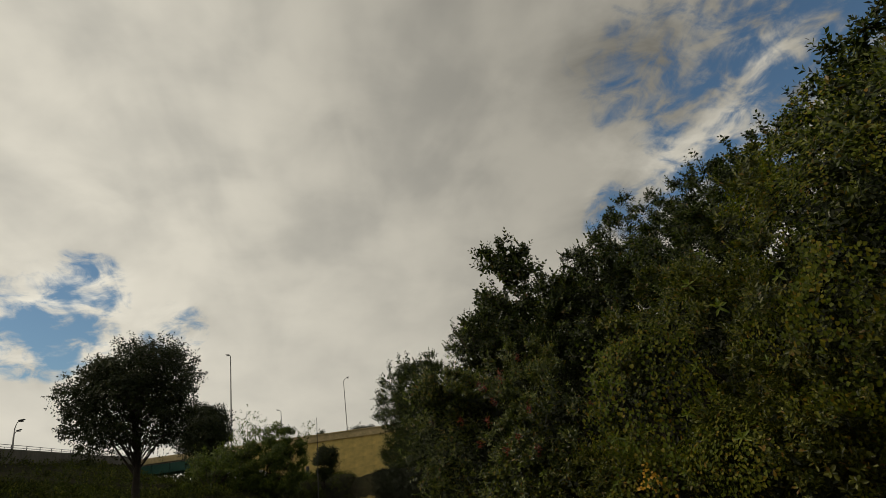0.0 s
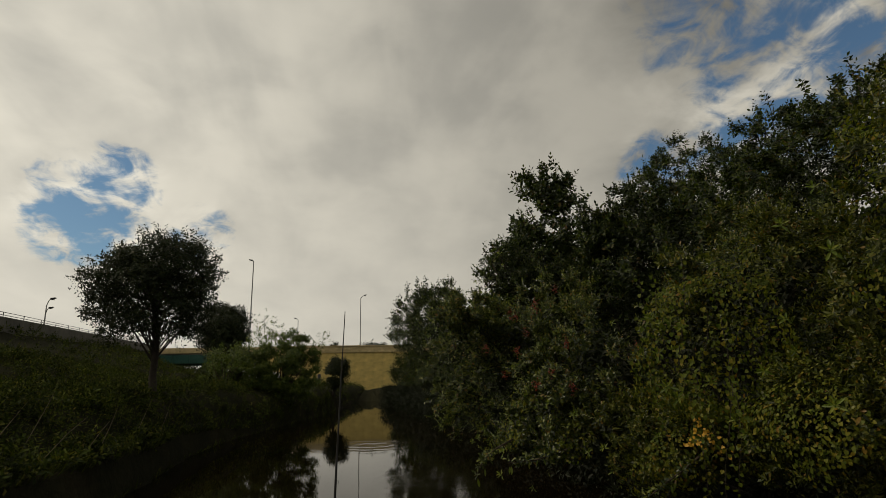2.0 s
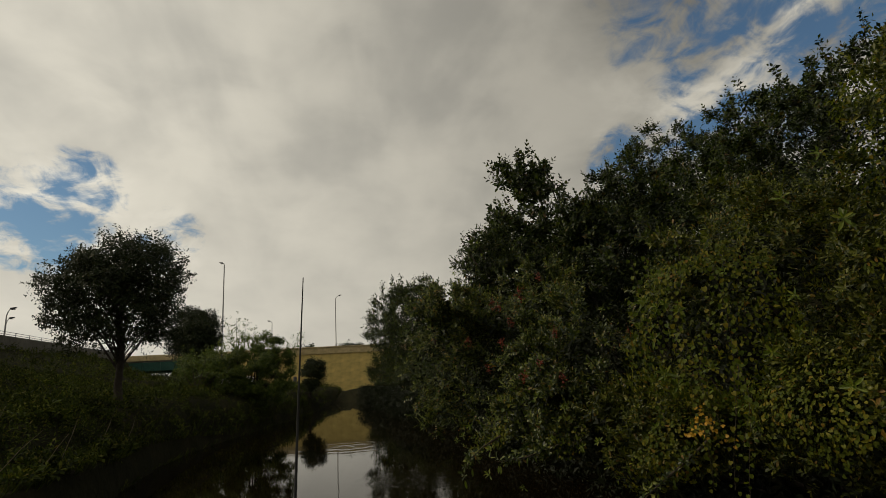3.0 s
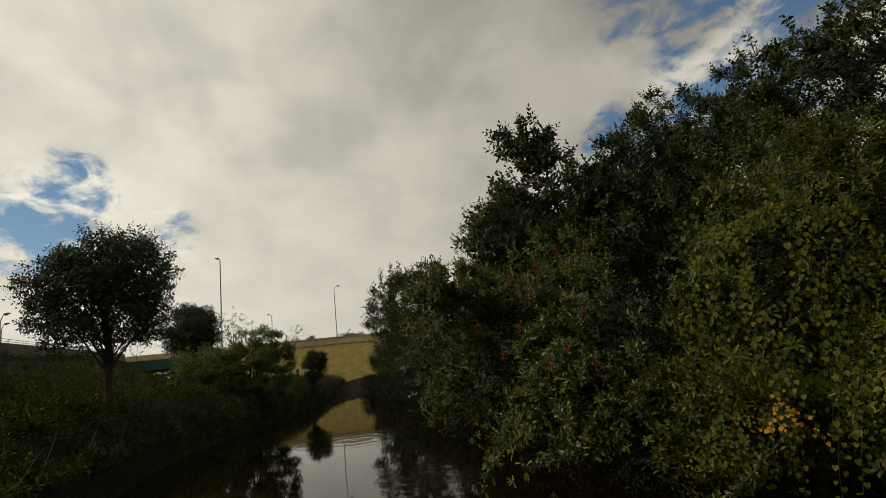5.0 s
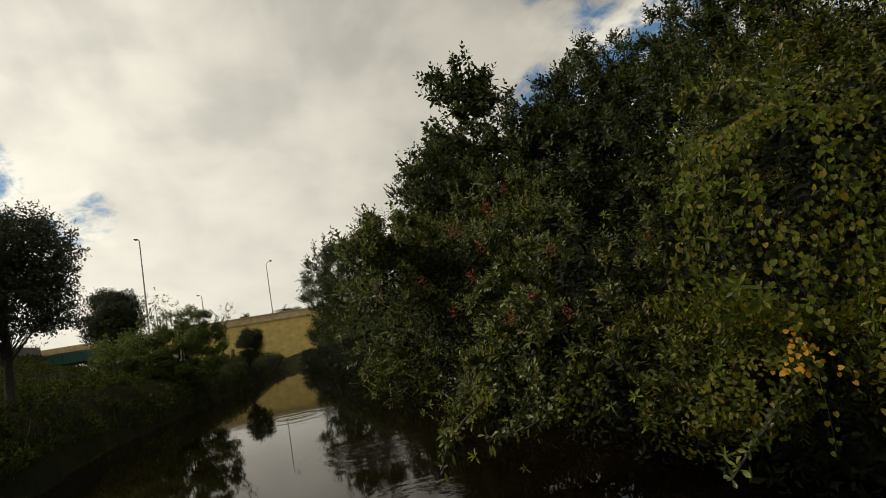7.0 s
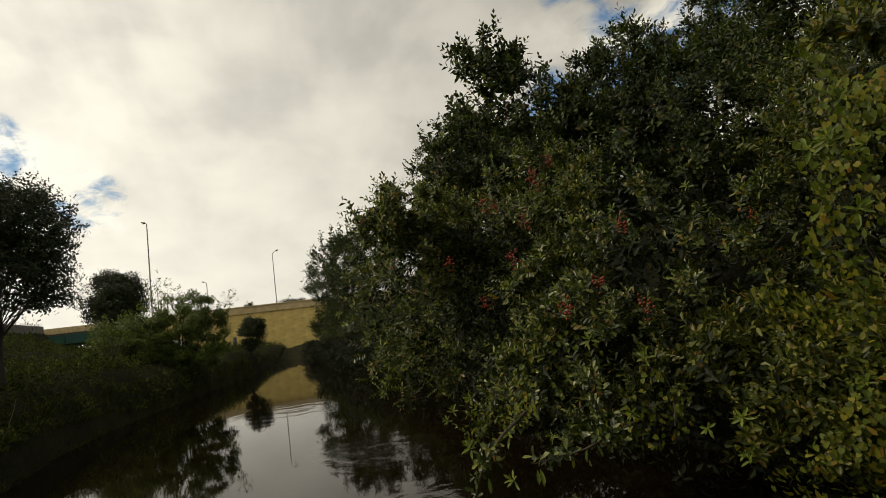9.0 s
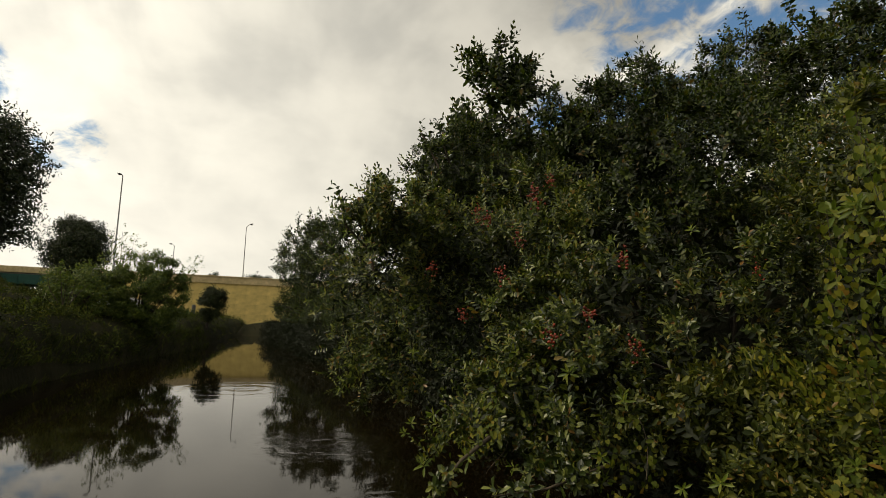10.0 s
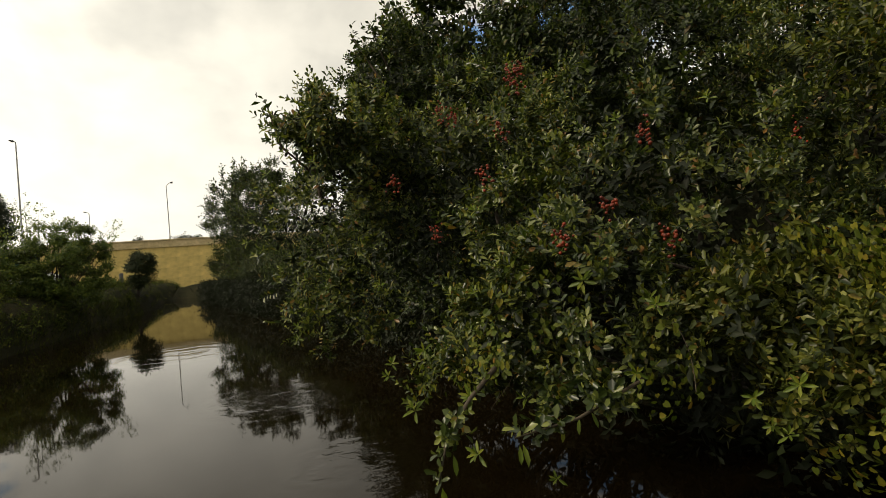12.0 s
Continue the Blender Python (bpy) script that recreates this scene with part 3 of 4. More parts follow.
for lobes, dens in FAR_TREES:
    FAR_ONES.append(shrub(lobes, dens * 1.1, WOOD_SPRIGS, LEAF_DEEP, "tall dark green bush with upright feathery shoots", droop=0.3, bough=0.85))


def shade_filler():
    """Unseen dark foliage added below the thicket, down to the water, blocking light."""
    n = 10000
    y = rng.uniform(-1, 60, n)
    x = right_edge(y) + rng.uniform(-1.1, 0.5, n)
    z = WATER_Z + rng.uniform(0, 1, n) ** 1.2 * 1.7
    # the darkness under the overhang is put into these leaves' colour
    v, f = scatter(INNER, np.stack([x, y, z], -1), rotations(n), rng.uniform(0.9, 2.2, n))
    tagged(mesh_object("shade_filler", v, f, LEAF_SHADED), "unseen dark foliage added below the thicket to block light at the water", "plants", kind="stuff")


shade_filler()


def shoots(parent, tips, length, leaf_len):
    """Leafy shoots that stand out of a crown."""
    for tip in tips:
        e = Vector(tip)
        way = Vector((rng.uniform(-0.4, 0.1), rng.uniform(-0.3, 0.3), rng.uniform(0.5, 1.0))).normalized()
        b = e - way * length
        v, f = tube([b, b.lerp(e, 0.5) + Vector(rng.normal(size=3) * 0.03), e], [0.012, 0.009, 0.004], 5)
        mesh_object("shoot", v, f, TWIG, parent, smooth=True)
        n = 14
        s = np.linspace(0.3, 1.0, n)[:, None]
        p = np.array(b) * (1 - s) + np.array(e) * s
        ax = np.array(way) + rng.normal(size=(n, 3)) * 0.5
        leafy("shoot_leaves", p, ax, [sprig(ROUND, 4, leaf_len * 0.8, leaf_len, (0.0, 0.9)) for _ in range(2)], LEAF_DEEP, parent, 0.2)


shoots(FAR_ONES[1], [(3.48, 56.68, 9.26), (4.38, 56.68, 10.7), (5.46, 57.4, 11.42), (3.03, 56.32, 8.0), (6.36, 57.76, 11.6), (3.84, 58.3, 9.8), (7.8, 57.4, 11.24), (2.76, 57.4, 6.56)], 2.3, 0.38)
shoots(NEAR_SHRUBS[20], [(9.45, 11.8, 7.75), (9.6, 12.4, 7.8), (9.9, 11.2, 7.75)], 0.9, 0.16)
shoots(NEAR_SHRUBS[18], [(9.5, 9.6, 7.3), (9.7, 8.8, 7.4), (9.8, 10.2, 7.2)], 0.9, 0.16)
shoots(NEAR_SHRUBS[6], [(3.17, 10.08, 5.05), (3.5, 10.3, 5.15), (3.75, 10.4, 4.9), (2.9, 10.2, 4.3)], 0.7, 0.09)
shoots(NEAR_SHRUBS[5], [(1.75, 8.85, 3.2), (1.95, 8.9, 3.35)], 0.5, 0.08)
shoots(NEAR_SHRUBS[4], [(0.8, 7.7, 2.2), (0.95, 7.6, 2.1), (1.05, 7.8, 2.3)], 0.5, 0.08)


# ---- creeper, red berry sprays and withered leaves on the thicket ----
def facing(normals, spin=0.5):
    """Turns for hanging leaves: the blade looks along the normal, the tip points down."""
    z = normals + rng.normal(size=normals.shape) * 0.35
    z /= np.linalg.norm(z, axis=1, keepdims=True)
    down = np.array([0, 0, -1.0]) + rng.normal(size=normals.shape) * spin
    y = down - (down * z).sum(1, keepdims=True) * z
    y /= np.linalg.norm(y, axis=1, keepdims=True)
    return np.stack([np.cross(y, z), y, z], -1)


def creeper(lobes, density, size, keep, singles, label):
    """A curtain of heart-shaped leaves over the canal side of some crowns."""
    c, r = lobes[0]
    ob = thing("creeper", (c[0] - r[0], c[1], c[2] - r[2]), label, "vine", "creepers on the thicket")
    P, A = [], []
    for lc, lr in lobes:
        p, a = crown_points(lc, np.array(lr) * 1.04, density, 4.0, 0.14, 0.22)
        ok = keep(p) & (p[:, 0] < lc[0] - 0.1) & (lumps(p, 9.0, 0.3) > -0.35) & (p[:, 2] > 0.47 + 0.14 * lumps(p, 6.0, 0.33))
        P.append(p[ok])
        A.append(a[ok])
    P, A = np.concatenate(P), np.concatenate(A)
    turns, sizes = facing(A), rng.uniform(*size, len(P))
    order = rng.permutation(len(P))
    first, rest = order[:singles], order[singles:]
    v, f = scatter([HEART, HEART, (BLUNT[0] * 1.7, BLUNT[1])], P[rest], turns[rest], sizes[rest])
    mesh_object("foliage", v, f, LEAF_VINE, ob)["kind"] = "stuff"
    me = bpy.data.meshes.new("leaf")
    me.from_pydata([tuple(q) for q in HEART[0]], [], [tuple(int(j) for j in q) for q in HEART[1]])
    me.materials.append(LEAF_SINGLE)
    for i in first:
        o = new("leaf", me)
        o.parent = ob
        o.matrix_parent_inverse = Matrix.Translation(-ob.location)
        o.matrix_basis = Matrix.Translation(P[i]) @ Matrix(turns[i].tolist()).to_4x4() @ Matrix.Scale(float(sizes[i]), 4)
    for k in range(3):
        j = rng.integers(0, len(P))
        p0 = Vector(P[j])
        pts = [p0 + Vector((0.05 * math.sin(3 * s + k) + 0.03, 0.08 * math.sin(2.2 * s + 2 * k), -0.25 * s * min(1.0, p0.z))) for s in np.linspace(0, 1, 7)]
        v, f = tube(pts, [0.0016] * 7, 5)
        mesh_object("vine_stem", v, f, TWIG, ob, smooth=True)
    return ob


LEAF_SINGLE = leaf_material("single_vine_leaf", [(0.0, (0.06, 0.095, 0.012)), (0.7, (0.14, 0.165, 0.022)), (1.0, (0.23, 0.18, 0.026))], 0.48, 0.15, 0.34, one_by_object=True)
VINE_LOBES = [THICKET_SHRUBS[1][0][0], THICKET_SHRUBS[1][0][1], THICKET_SHRUBS[2][0][0], THICKET_SHRUBS[2][0][1]]
near_creeper = creeper(VINE_LOBES, 1500, (0.015, 0.027), lambda p: (p[:, 1] < np.where(p[:, 2] < 1.2, 5.7, 4.95)) & (p[:, 1] > 2.2) & (lumps(p, 2.0, 0.75) > -0.45), 30, "yellow-green creeper with heart-shaped leaves hanging over the shrubs")
pale_creeper = creeper([THICKET_SHRUBS[3][0][1]], 800, (0.015, 0.027), lambda p: (p[:, 1] < 6.55) & (p[:, 2] > 0.55) & (lumps(p, 5.0, 0.35) > 0.25), 60, "small patch of pale heart-leaved creeper on a shrub")


def vine_strings(tops, parent, size, face=(-0.55, -0.8, 0.15)):
    """Thin stems that hang over the crowns, each with a row of heart-shaped leaves."""
    me = bpy.data.meshes.new("leaf")
    me.from_pydata([tuple(q) for q in HEART[0]], [], [tuple(int(j) for j in q) for q in HEART[1]])
    me.materials.append(LEAF_SINGLE)
    for x, y, z, length in tops:
        n = max(5, int(length / (size * 0.95)))
        f = np.linspace(0, 1, n)
        sway = rng.uniform(0, 6)
        pts = np.stack([x - 0.05 * np.sin(2.4 * f + sway), y + 0.05 * np.sin(3.1 * f + sway), z - length * f], -1)
        v, fc = tube([Vector(p) for p in pts], [0.0012] * n, 5)
        mesh_object("vine_stem", v, fc, TWIG, parent, smooth=True)
        side = np.where(np.arange(n) % 2, 1.0, -1.0)[:, None] * np.array([[0.8, -0.55, 0]]) * size * 0.55
        p = pts + side + rng.normal(size=(n, 3)) * 0.006 + np.array(face) * 0.02
        turns = facing(np.tile(face, (n, 1)), 0.3)
        for k in range(n):
            o = new("leaf", me)
            o.parent = parent
            o.matrix_parent_inverse = Matrix.Translation(-parent.location)
            o.matrix_basis = Matrix.Translation(p[k]) @ Matrix(turns[k].tolist()).to_4x4() @ Matrix.Scale(float(size * rng.uniform(0.7, 1.15) * (1 - 0.25 * f[k])), 4)


vine_strings([(1.52, 6.28, 1.12, 0.34), (1.60, 6.22, 1.15, 0.40), (1.68, 6.16, 1.10, 0.30), (1.78, 6.05, 1.16, 0.42), (1.44, 6.34, 1.02, 0.24)], pale_creeper, 0.036)
vine_strings([(2.22 + 0.1 * math.sin(3.7 * k), 4.95 - 0.075 * k, 2.05 - 0.055 * k + 0.3 * math.sin(5.1 * k), 0.75 + 0.3 * math.sin(2.3 * k)) for k in range(14)], near_creeper, 0.032)


def low_bough(points, parent, leaf, count, dangling):
    """A leafy bough that reaches out low over the water, with a few leaves hanging from it."""
    pts = [Vector(p) for p in points]
    v, f = tube(pts, [0.011, 0.008, 0.006, 0.003], 6)
    mesh_object("bough", v, f, TWIG, parent, smooth=True)
    P = np.array([p[:] for p in pts])
    t = np.sort(rng.uniform(0.1, 1.0, count)) * 3
    k = np.minimum(t.astype(int), 2)
    at = P[k] + (P[k + 1] - P[k]) * (t - k)[:, None] + rng.normal(size=(count, 3)) * 0.012
    way = (P[-1] - P[0]) / np.linalg.norm(P[-1] - P[0])
    leafy("bough_leaves", at, np.tile(way * 0.6 + np.array([-0.1, -0.25, 0.5]), (count, 1)), [sprig(BLUNT, 5, leaf, 0.03, (-0.2, 1.0)) for _ in range(3)], LEAF_MID, parent, 0.5)
    at = P[-1] + (P[1] - P[-1]) * rng.uniform(0, 1, (dangling, 1)) - np.array([0, 0, 0.03])
    v, f = scatter([SLIM], at, facing(np.tile([-0.4, -0.9, 0.1], (dangling, 1)), 0.12), rng.uniform(0.055, 0.08, dangling))
    mesh_object("hanging_leaves", v, f, LEAF_LONG, parent, "pale long leaves hanging straight down")["kind"] = "stuff"


low_bough([(2.05, 5.75, 0.78), (1.75, 5.72, 0.66), (1.45, 5.72, 0.58), (1.2, 5.74, 0.56)], NEAR_SHRUBS[3], 0.052, 26, 6)
low_bough([(1.35, 6.1, 0.72), (1.15, 5.95, 0.66), (1.0, 5.85, 0.57), (0.93, 5.78, 0.46)], NEAR_SHRUBS[3], 0.046, 22, 2)
low_bough([(2.45, 4.75, 0.72), (2.2, 4.68, 0.6), (2.0, 4.65, 0.5), (1.85, 4.62, 0.42)], NEAR_SHRUBS[2], 0.046, 20, 3)


def rosettes(places, size, parent):
    """Pale rosettes of long leaves that stand out of the creeper."""
    for p in places:
        ax = np.array([[-0.75, -0.45, 0.45]]) + rng.normal(size=(1, 3)) * 0.25
        v, f = scatter([LONG_SPRIGS[rng.integers(0, 3)]], np.array([p]) - 0.02, towards(ax), np.array([size * rng.uniform(0.8, 1.2)]))
        mesh_object("rosette", v, f, LEAF_LONG, parent, "pale rosette of long pointed leaves")["kind"] = "stuff"


rosettes([(2.25, 5.0, 1.72), (2.28, 4.72, 1.68), (2.42, 4.3, 0.98), (2.4, 4.5, 1.22), (2.2, 4.6, 1.12), (2.68, 4.25, 0.9), (2.6, 3.5, 1.95), (2.85, 4.2, 1.42), (2.5, 4.3, 0.9),
          (2.31, 4.6, 1.66), (2.22, 4.9, 1.72), (2.24, 4.78, 1.66), (2.18, 4.68, 1.2), (2.22, 4.85, 1.45), (2.3, 4.62, 1.62), (2.45, 4.0, 1.3), (2.5, 3.8, 1.6), (2.55, 3.6, 1.1), (2.6, 3.2, 1.5), (2.7, 3.0, 2.0),
          (2.75, 3.7, 2.4), (2.9, 4.2, 2.3), (2.6, 4.6, 2.1), (2.35, 4.9, 1.9)], 0.56, near_creeper)
rosettes([(2.2, 5.55, 0.98), (1.68, 5.9, 1.06), (1.88, 5.76, 0.98), (2.0, 6.9, 1.88), (1.5, 6.1, 0.6), (1.75, 5.75, 0.6), (1.3, 6.2, 0.62), (1.2, 6.6, 0.5)], 0.5, NEAR_SHRUBS[3])


def front_places(lobe, n):
    """Places on the canal side of a crown."""
    d = np.stack([rng.uniform(-1.0, -0.35, n), rng.uniform(-0.9, 0.5, n), rng.uniform(-0.55, 0.7, n)], -1)
    d /= np.linalg.norm(d, axis=1, keepdims=True)
    return np.array(lobe[0]) + d * np.array(lobe[1]) * rng.uniform(0.98, 1.1, (n, 1))


for k, n in ((2, 5), (3, 6), (4, 5), (5, 3)):
    for lobe in THICKET_SHRUBS[k][0]:
        rosettes([tuple(p) for p in front_places(lobe, n) if p[2] > 0.2], 0.4, NEAR_SHRUBS[k])


def sprays(places, parent, mat, name, label, count=14, spread=0.05, bead=0.011):
    """Loose sprays of small round beads."""
    bm = bmesh.new()
    bmesh.ops.create_icosphere(bm, subdivisions=1, radius=1.0)
    bm.verts.ensure_lookup_table()
    tv = np.array([v.co[:] for v in bm.verts])
    tf = np.array([[v.index for v in f.verts] for f in bm.faces])
    bm.free()
    for p in places:
        q = np.array(p) + (-0.07, -0.07, 0.02) + rng.normal(size=(count, 3)) * spread * np.array([0.7, 0.7, 1.1])
        v, f = scatter([(tv, tf)], q, rotations(count), rng.uniform(0.7, 1.3, count) * bead)
        mesh_object(name, v, f, mat, parent, label)["kind"] = "stuff"


sprays([(2.21, 6.98, 2.25), (1.71, 6.92, 1.92), (1.67, 6.98, 1.98), (1.65, 6.34, 1.7), (1.56, 6.37, 1.53), (1.56, 6.92, 1.3), (1.39, 7.06, 1.58), (1.69, 5.72, 1.3), (1.59, 5.88, 1.2), (1.82, 5.59, 1.16), (1.82, 5.67, 1.54), (1.78, 6.39, 1.96), (1.8, 6.45, 2.02)],
       NEAR_SHRUBS[3], RED, "berry_spray", "small red berry spray", 26, 0.026, 0.0064)
sprays([(2.4, 5.48, 1.52)], NEAR_SHRUBS[2], RED, "berry_spray", "small red berry spray", 14, 0.024, 0.005)


def autumn_leaves(places, parent):
    """Small clusters of withered orange-yellow creeper leaves."""
    for p in places:
        n = 4
        q = np.array(p) + rng.normal(size=(n, 3)) * 0.024
        v, f = scatter([HEART], q, facing(np.tile([-0.8, -0.6, 0.2], (n, 1)), 0.9), rng.uniform(0.016, 0.028, n))
        mesh_object("autumn_leaves", v, f, ORANGE, parent, "cluster of withered orange-yellow leaves")["kind"] = "stuff"


autumn_leaves([(2.3 + 0.75 * (x - 2.3), 4.6 + 0.75 * (y - 4.6), 0.85 + 0.75 * (z - 0.80)) for x, y, z in ((2.28, 4.6, 0.87), (2.35, 4.57, 0.93), (2.27, 4.6, 0.81), (2.23, 4.64, 0.74), (2.33, 4.56, 0.83), (2.28, 4.61, 0.72), (2.37, 4.53, 0.86), (2.42, 4.51, 0.76), (2.38, 4.55, 0.72), (2.47, 4.47, 0.66), (2.31, 4.58, 0.76))], near_creeper)


# ---- trees ----
def tree(base, centre, r, clumps, leaf_size, mat, label, trunk_r, sprigs_each=60, clump_r=0.5, fork=0.3, low=-0.5, trunks=1, open_below=0.0):
    """Tapered trunk, forked limbs with twigs, and a crown of many leaf clumps with gaps."""
    ob = thing("tree", base, label, "tree", "trees on the open bank")
    base, c, r = Vector(base), np.array(centre, float), np.array(r, float)
    for t in range(trunks):
        top = Vector(c) + Vector((rng.normal() * 0.2 * r[0] * (trunks > 1), rng.normal() * 0.2 * r[1] * (trunks > 1), r[2] * 0.55))
        b0 = base + Vector((0.12 * t, 0.1 * (t % 2), 0))
        pts = [b0 + Vector((0, 0, -0.15)), b0.lerp(top, 0.16), b0.lerp(top, 0.36), b0.lerp(top, 0.7), top]
        pts = [p + Vector(rng.normal(size=3) * (0.0, 0.03, 0.05, 0.08, 0.0)[i] * r[2] * 0.5) for i, p in enumerate(pts)]
        v, f = tube(pts, [trunk_r * 1.4, trunk_r, trunk_r * 0.8, trunk_r * 0.42, trunk_r * 0.1], 9)
        mesh_object("trunk", v, f, BARK, ob, smooth=True)
    i = np.arange(clumps) + 0.5
    phi, th = np.arccos(1 - (1 - low) * i / clumps), np.pi * (1 + 5 ** 0.5) * i
    d = np.stack([np.cos(th) * np.sin(phi), np.sin(th) * np.sin(phi), np.cos(phi)], -1) + rng.normal(size=(clumps, 3)) * 0.14
    d /= np.linalg.norm(d, axis=1, keepdims=True)
    clumps = len(d)
    rad = rng.uniform(0.2, 1.0, clumps) ** 0.45
    stretch = 1 + 0.06 * lumps(d * 2.2, 3.0 + c[0], 1.0)
    pts = c + d * r * (rad * stretch)[:, None]
    for i in range(clumps):
        e = Vector(pts[i])
        s = base.lerp(Vector(c) + Vector((0, 0, r[2] * 0.3)), rng.uniform(fork, 0.92))
        mid = s.lerp(e, 0.5) + Vector((rng.normal() * 0.05, rng.normal() * 0.05, 0.08)) * (e - s).length
        w = trunk_r * (0.34 if i % 9 == 0 else 0.14)
        v, f = tube([s, s.lerp(mid, 0.5), mid, mid.lerp(e, 0.5), e], [w, w * 0.8, w * 0.6, w * 0.38, w * 0.12], 5)
        mesh_object("limb", v, f, BARK, ob, smooth=True)
    size = rng.uniform(0.6, 1.3, clumps)
    n = clumps * sprigs_each
    who = rng.integers(0, clumps, n)
    off = rng.normal(size=(n, 3))
    off /= np.linalg.norm(off, axis=1, keepdims=True)
    off *= (rng.uniform(0.1, 1, n) ** 0.4 * clump_r * 0.8 * size[who])[:, None] * np.array([1.15, 1.15, 0.75])
    places = pts[who] + off
    # the lower middle of the crown is open, so that the limbs show
    q = (places - c) / r
    thin = open_below * np.clip((0.05 - q[:, 2]) / 0.35, 0, 1) * np.clip((1.0 - np.hypot(q[:, 0], q[:, 1])) / 0.35, 0, 1)
    keep = rng.uniform(0, 1, n) > thin
    places, off = places[keep], off[keep]
    leafy("crown", places, (places - c) / r + off, [sprig(ROUND, 5, leaf_size, leaf_size * 1.1, (-0.3, 0.9)) for _ in range(3)], mat, ob, 0.6)
    return ob


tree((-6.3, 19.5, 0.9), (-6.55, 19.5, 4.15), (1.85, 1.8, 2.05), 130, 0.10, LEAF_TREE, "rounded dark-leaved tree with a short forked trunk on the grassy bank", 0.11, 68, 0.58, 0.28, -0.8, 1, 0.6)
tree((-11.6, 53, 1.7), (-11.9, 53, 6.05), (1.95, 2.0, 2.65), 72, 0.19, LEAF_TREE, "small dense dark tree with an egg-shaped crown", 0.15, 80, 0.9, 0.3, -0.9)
tree((-4.52, 33.02, 0.5), (-4.06, 33.02, 2.22), (1.75, 1.4, 1.9), 110, 0.12, LEAF_PALE, "bushy multi-stemmed young tree behind the canal bank", 0.055, 46, 0.36, 0.05, -1.0, 3)
tree((-6.53, 33.02, 1.2), (-6.53, 33.02, 1.9), (1.95, 1.5, 1.45), 90, 0.12, LEAF_PALE, "low bushy young tree with pale leaves on the bank", 0.055, 40, 0.36, 0.05, -1.0, 3)
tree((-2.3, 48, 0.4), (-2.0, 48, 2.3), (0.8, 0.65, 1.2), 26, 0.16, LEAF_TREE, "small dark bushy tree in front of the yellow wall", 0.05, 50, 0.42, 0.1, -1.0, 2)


def sparse_sapling(base, tips, leaf_size, label):
    """A thin sapling with bare branching shoots and few leaves."""
    ob = thing("sapling", base, label, "sapling", "trees on the open bank")
    for tip in tips:
        b, e = Vector(base), Vector(tip)
        mid = b.lerp(e, 0.55) + Vector(rng.normal(size=3) * 0.08)
        v, f = tube([b, mid, e], [0.025, 0.015, 0.005], 5)
        mesh_object("stem", v, f, TWIG, ob, smooth=True)
        s = np.linspace(0.3, 1.05, 26)[:, None]
        p = np.array(mid) * (1 - s) + np.array(e) * s + rng.normal(size=(26, 3)) * 0.13
        leafy("stem_leaves", p, rng.normal(size=(26, 3)), [sprig(ROUND, 4, leaf_size, leaf_size, (-0.2, 0.8))], LEAF_PALE, ob, 0.3)


sparse_sapling((-5.1, 33.02, 0.92), [(-5.36, 33.02, 5.08), (-4.84, 33.02, 4.82), (-5.75, 33.02, 4.69), (-5.1, 32.76, 4.3), (-5.55, 33.15, 4.04), (-6.1, 33.0, 3.9), (-6.8, 33.2, 3.7), (-4.4, 33.0, 4.3)], 0.11, "thin sapling with sparse pale leaves above the bushes")
sparse_sapling((-4.45, 33.02, 0.45), [(-1.92, 33.02, 3.98), (-2.31, 33.02, 3.78), (-2.11, 32.89, 3.39), (-2.63, 33.02, 3.65), (-3.2, 33.1, 3.9), (-2.5, 33.0, 3.0), (-3.7, 32.8, 4.2)], 0.11, "leaning thin sapling with sparse leaves")
sparse_sapling((-6.6, 30, 1.3), [(-6.9, 30, 3.2), (-6.2, 30, 3.0), (-6.6, 30, 2.6), (-7.3, 30, 2.7), (-5.7, 30, 2.6)], 0.12, "low sapling with pale leaves on the bank")


# ---- weeds on the open bank ----
def bank_points(n, x0, x1, y0, y1):
    x, y = rng.uniform(x0, x1, n), rng.uniform(y0, y1, n)
    ok = (x < left_edge(y) - 0.02)
    x, y = x[ok], y[ok]
    return np.stack([x, y, ground_height(x, y)], -1)


WEED_SPRIGS = [sprig(OVAL, n, 0.075, 0.10, (-0.1, 0.8)) for n in (6, 7, 8)] + [spray(OVAL, 4, 0.05, 0.2)]
BLADE = (np.array([(-0.02, 0, 0), (0.02, 0, 0), (0.016, 0.10, 0.55), (-0.016, 0.10, 0.55), (0.002, 0.34, 0.92), (-0.002, 0.34, 0.92)], float), np.array([(0, 1, 2, 3), (3, 2, 4, 5)]))
TUFTS = [joined([(BLADE[0] @ np.array([(math.cos(a), math.sin(a), 0), (-math.sin(a), math.cos(a), 0), (0, 0, 1)]) * rng.uniform(0.6, 1.1), BLADE[1]) for a in rng.uniform(0, 6.28, 5)]) for _ in range(4)]


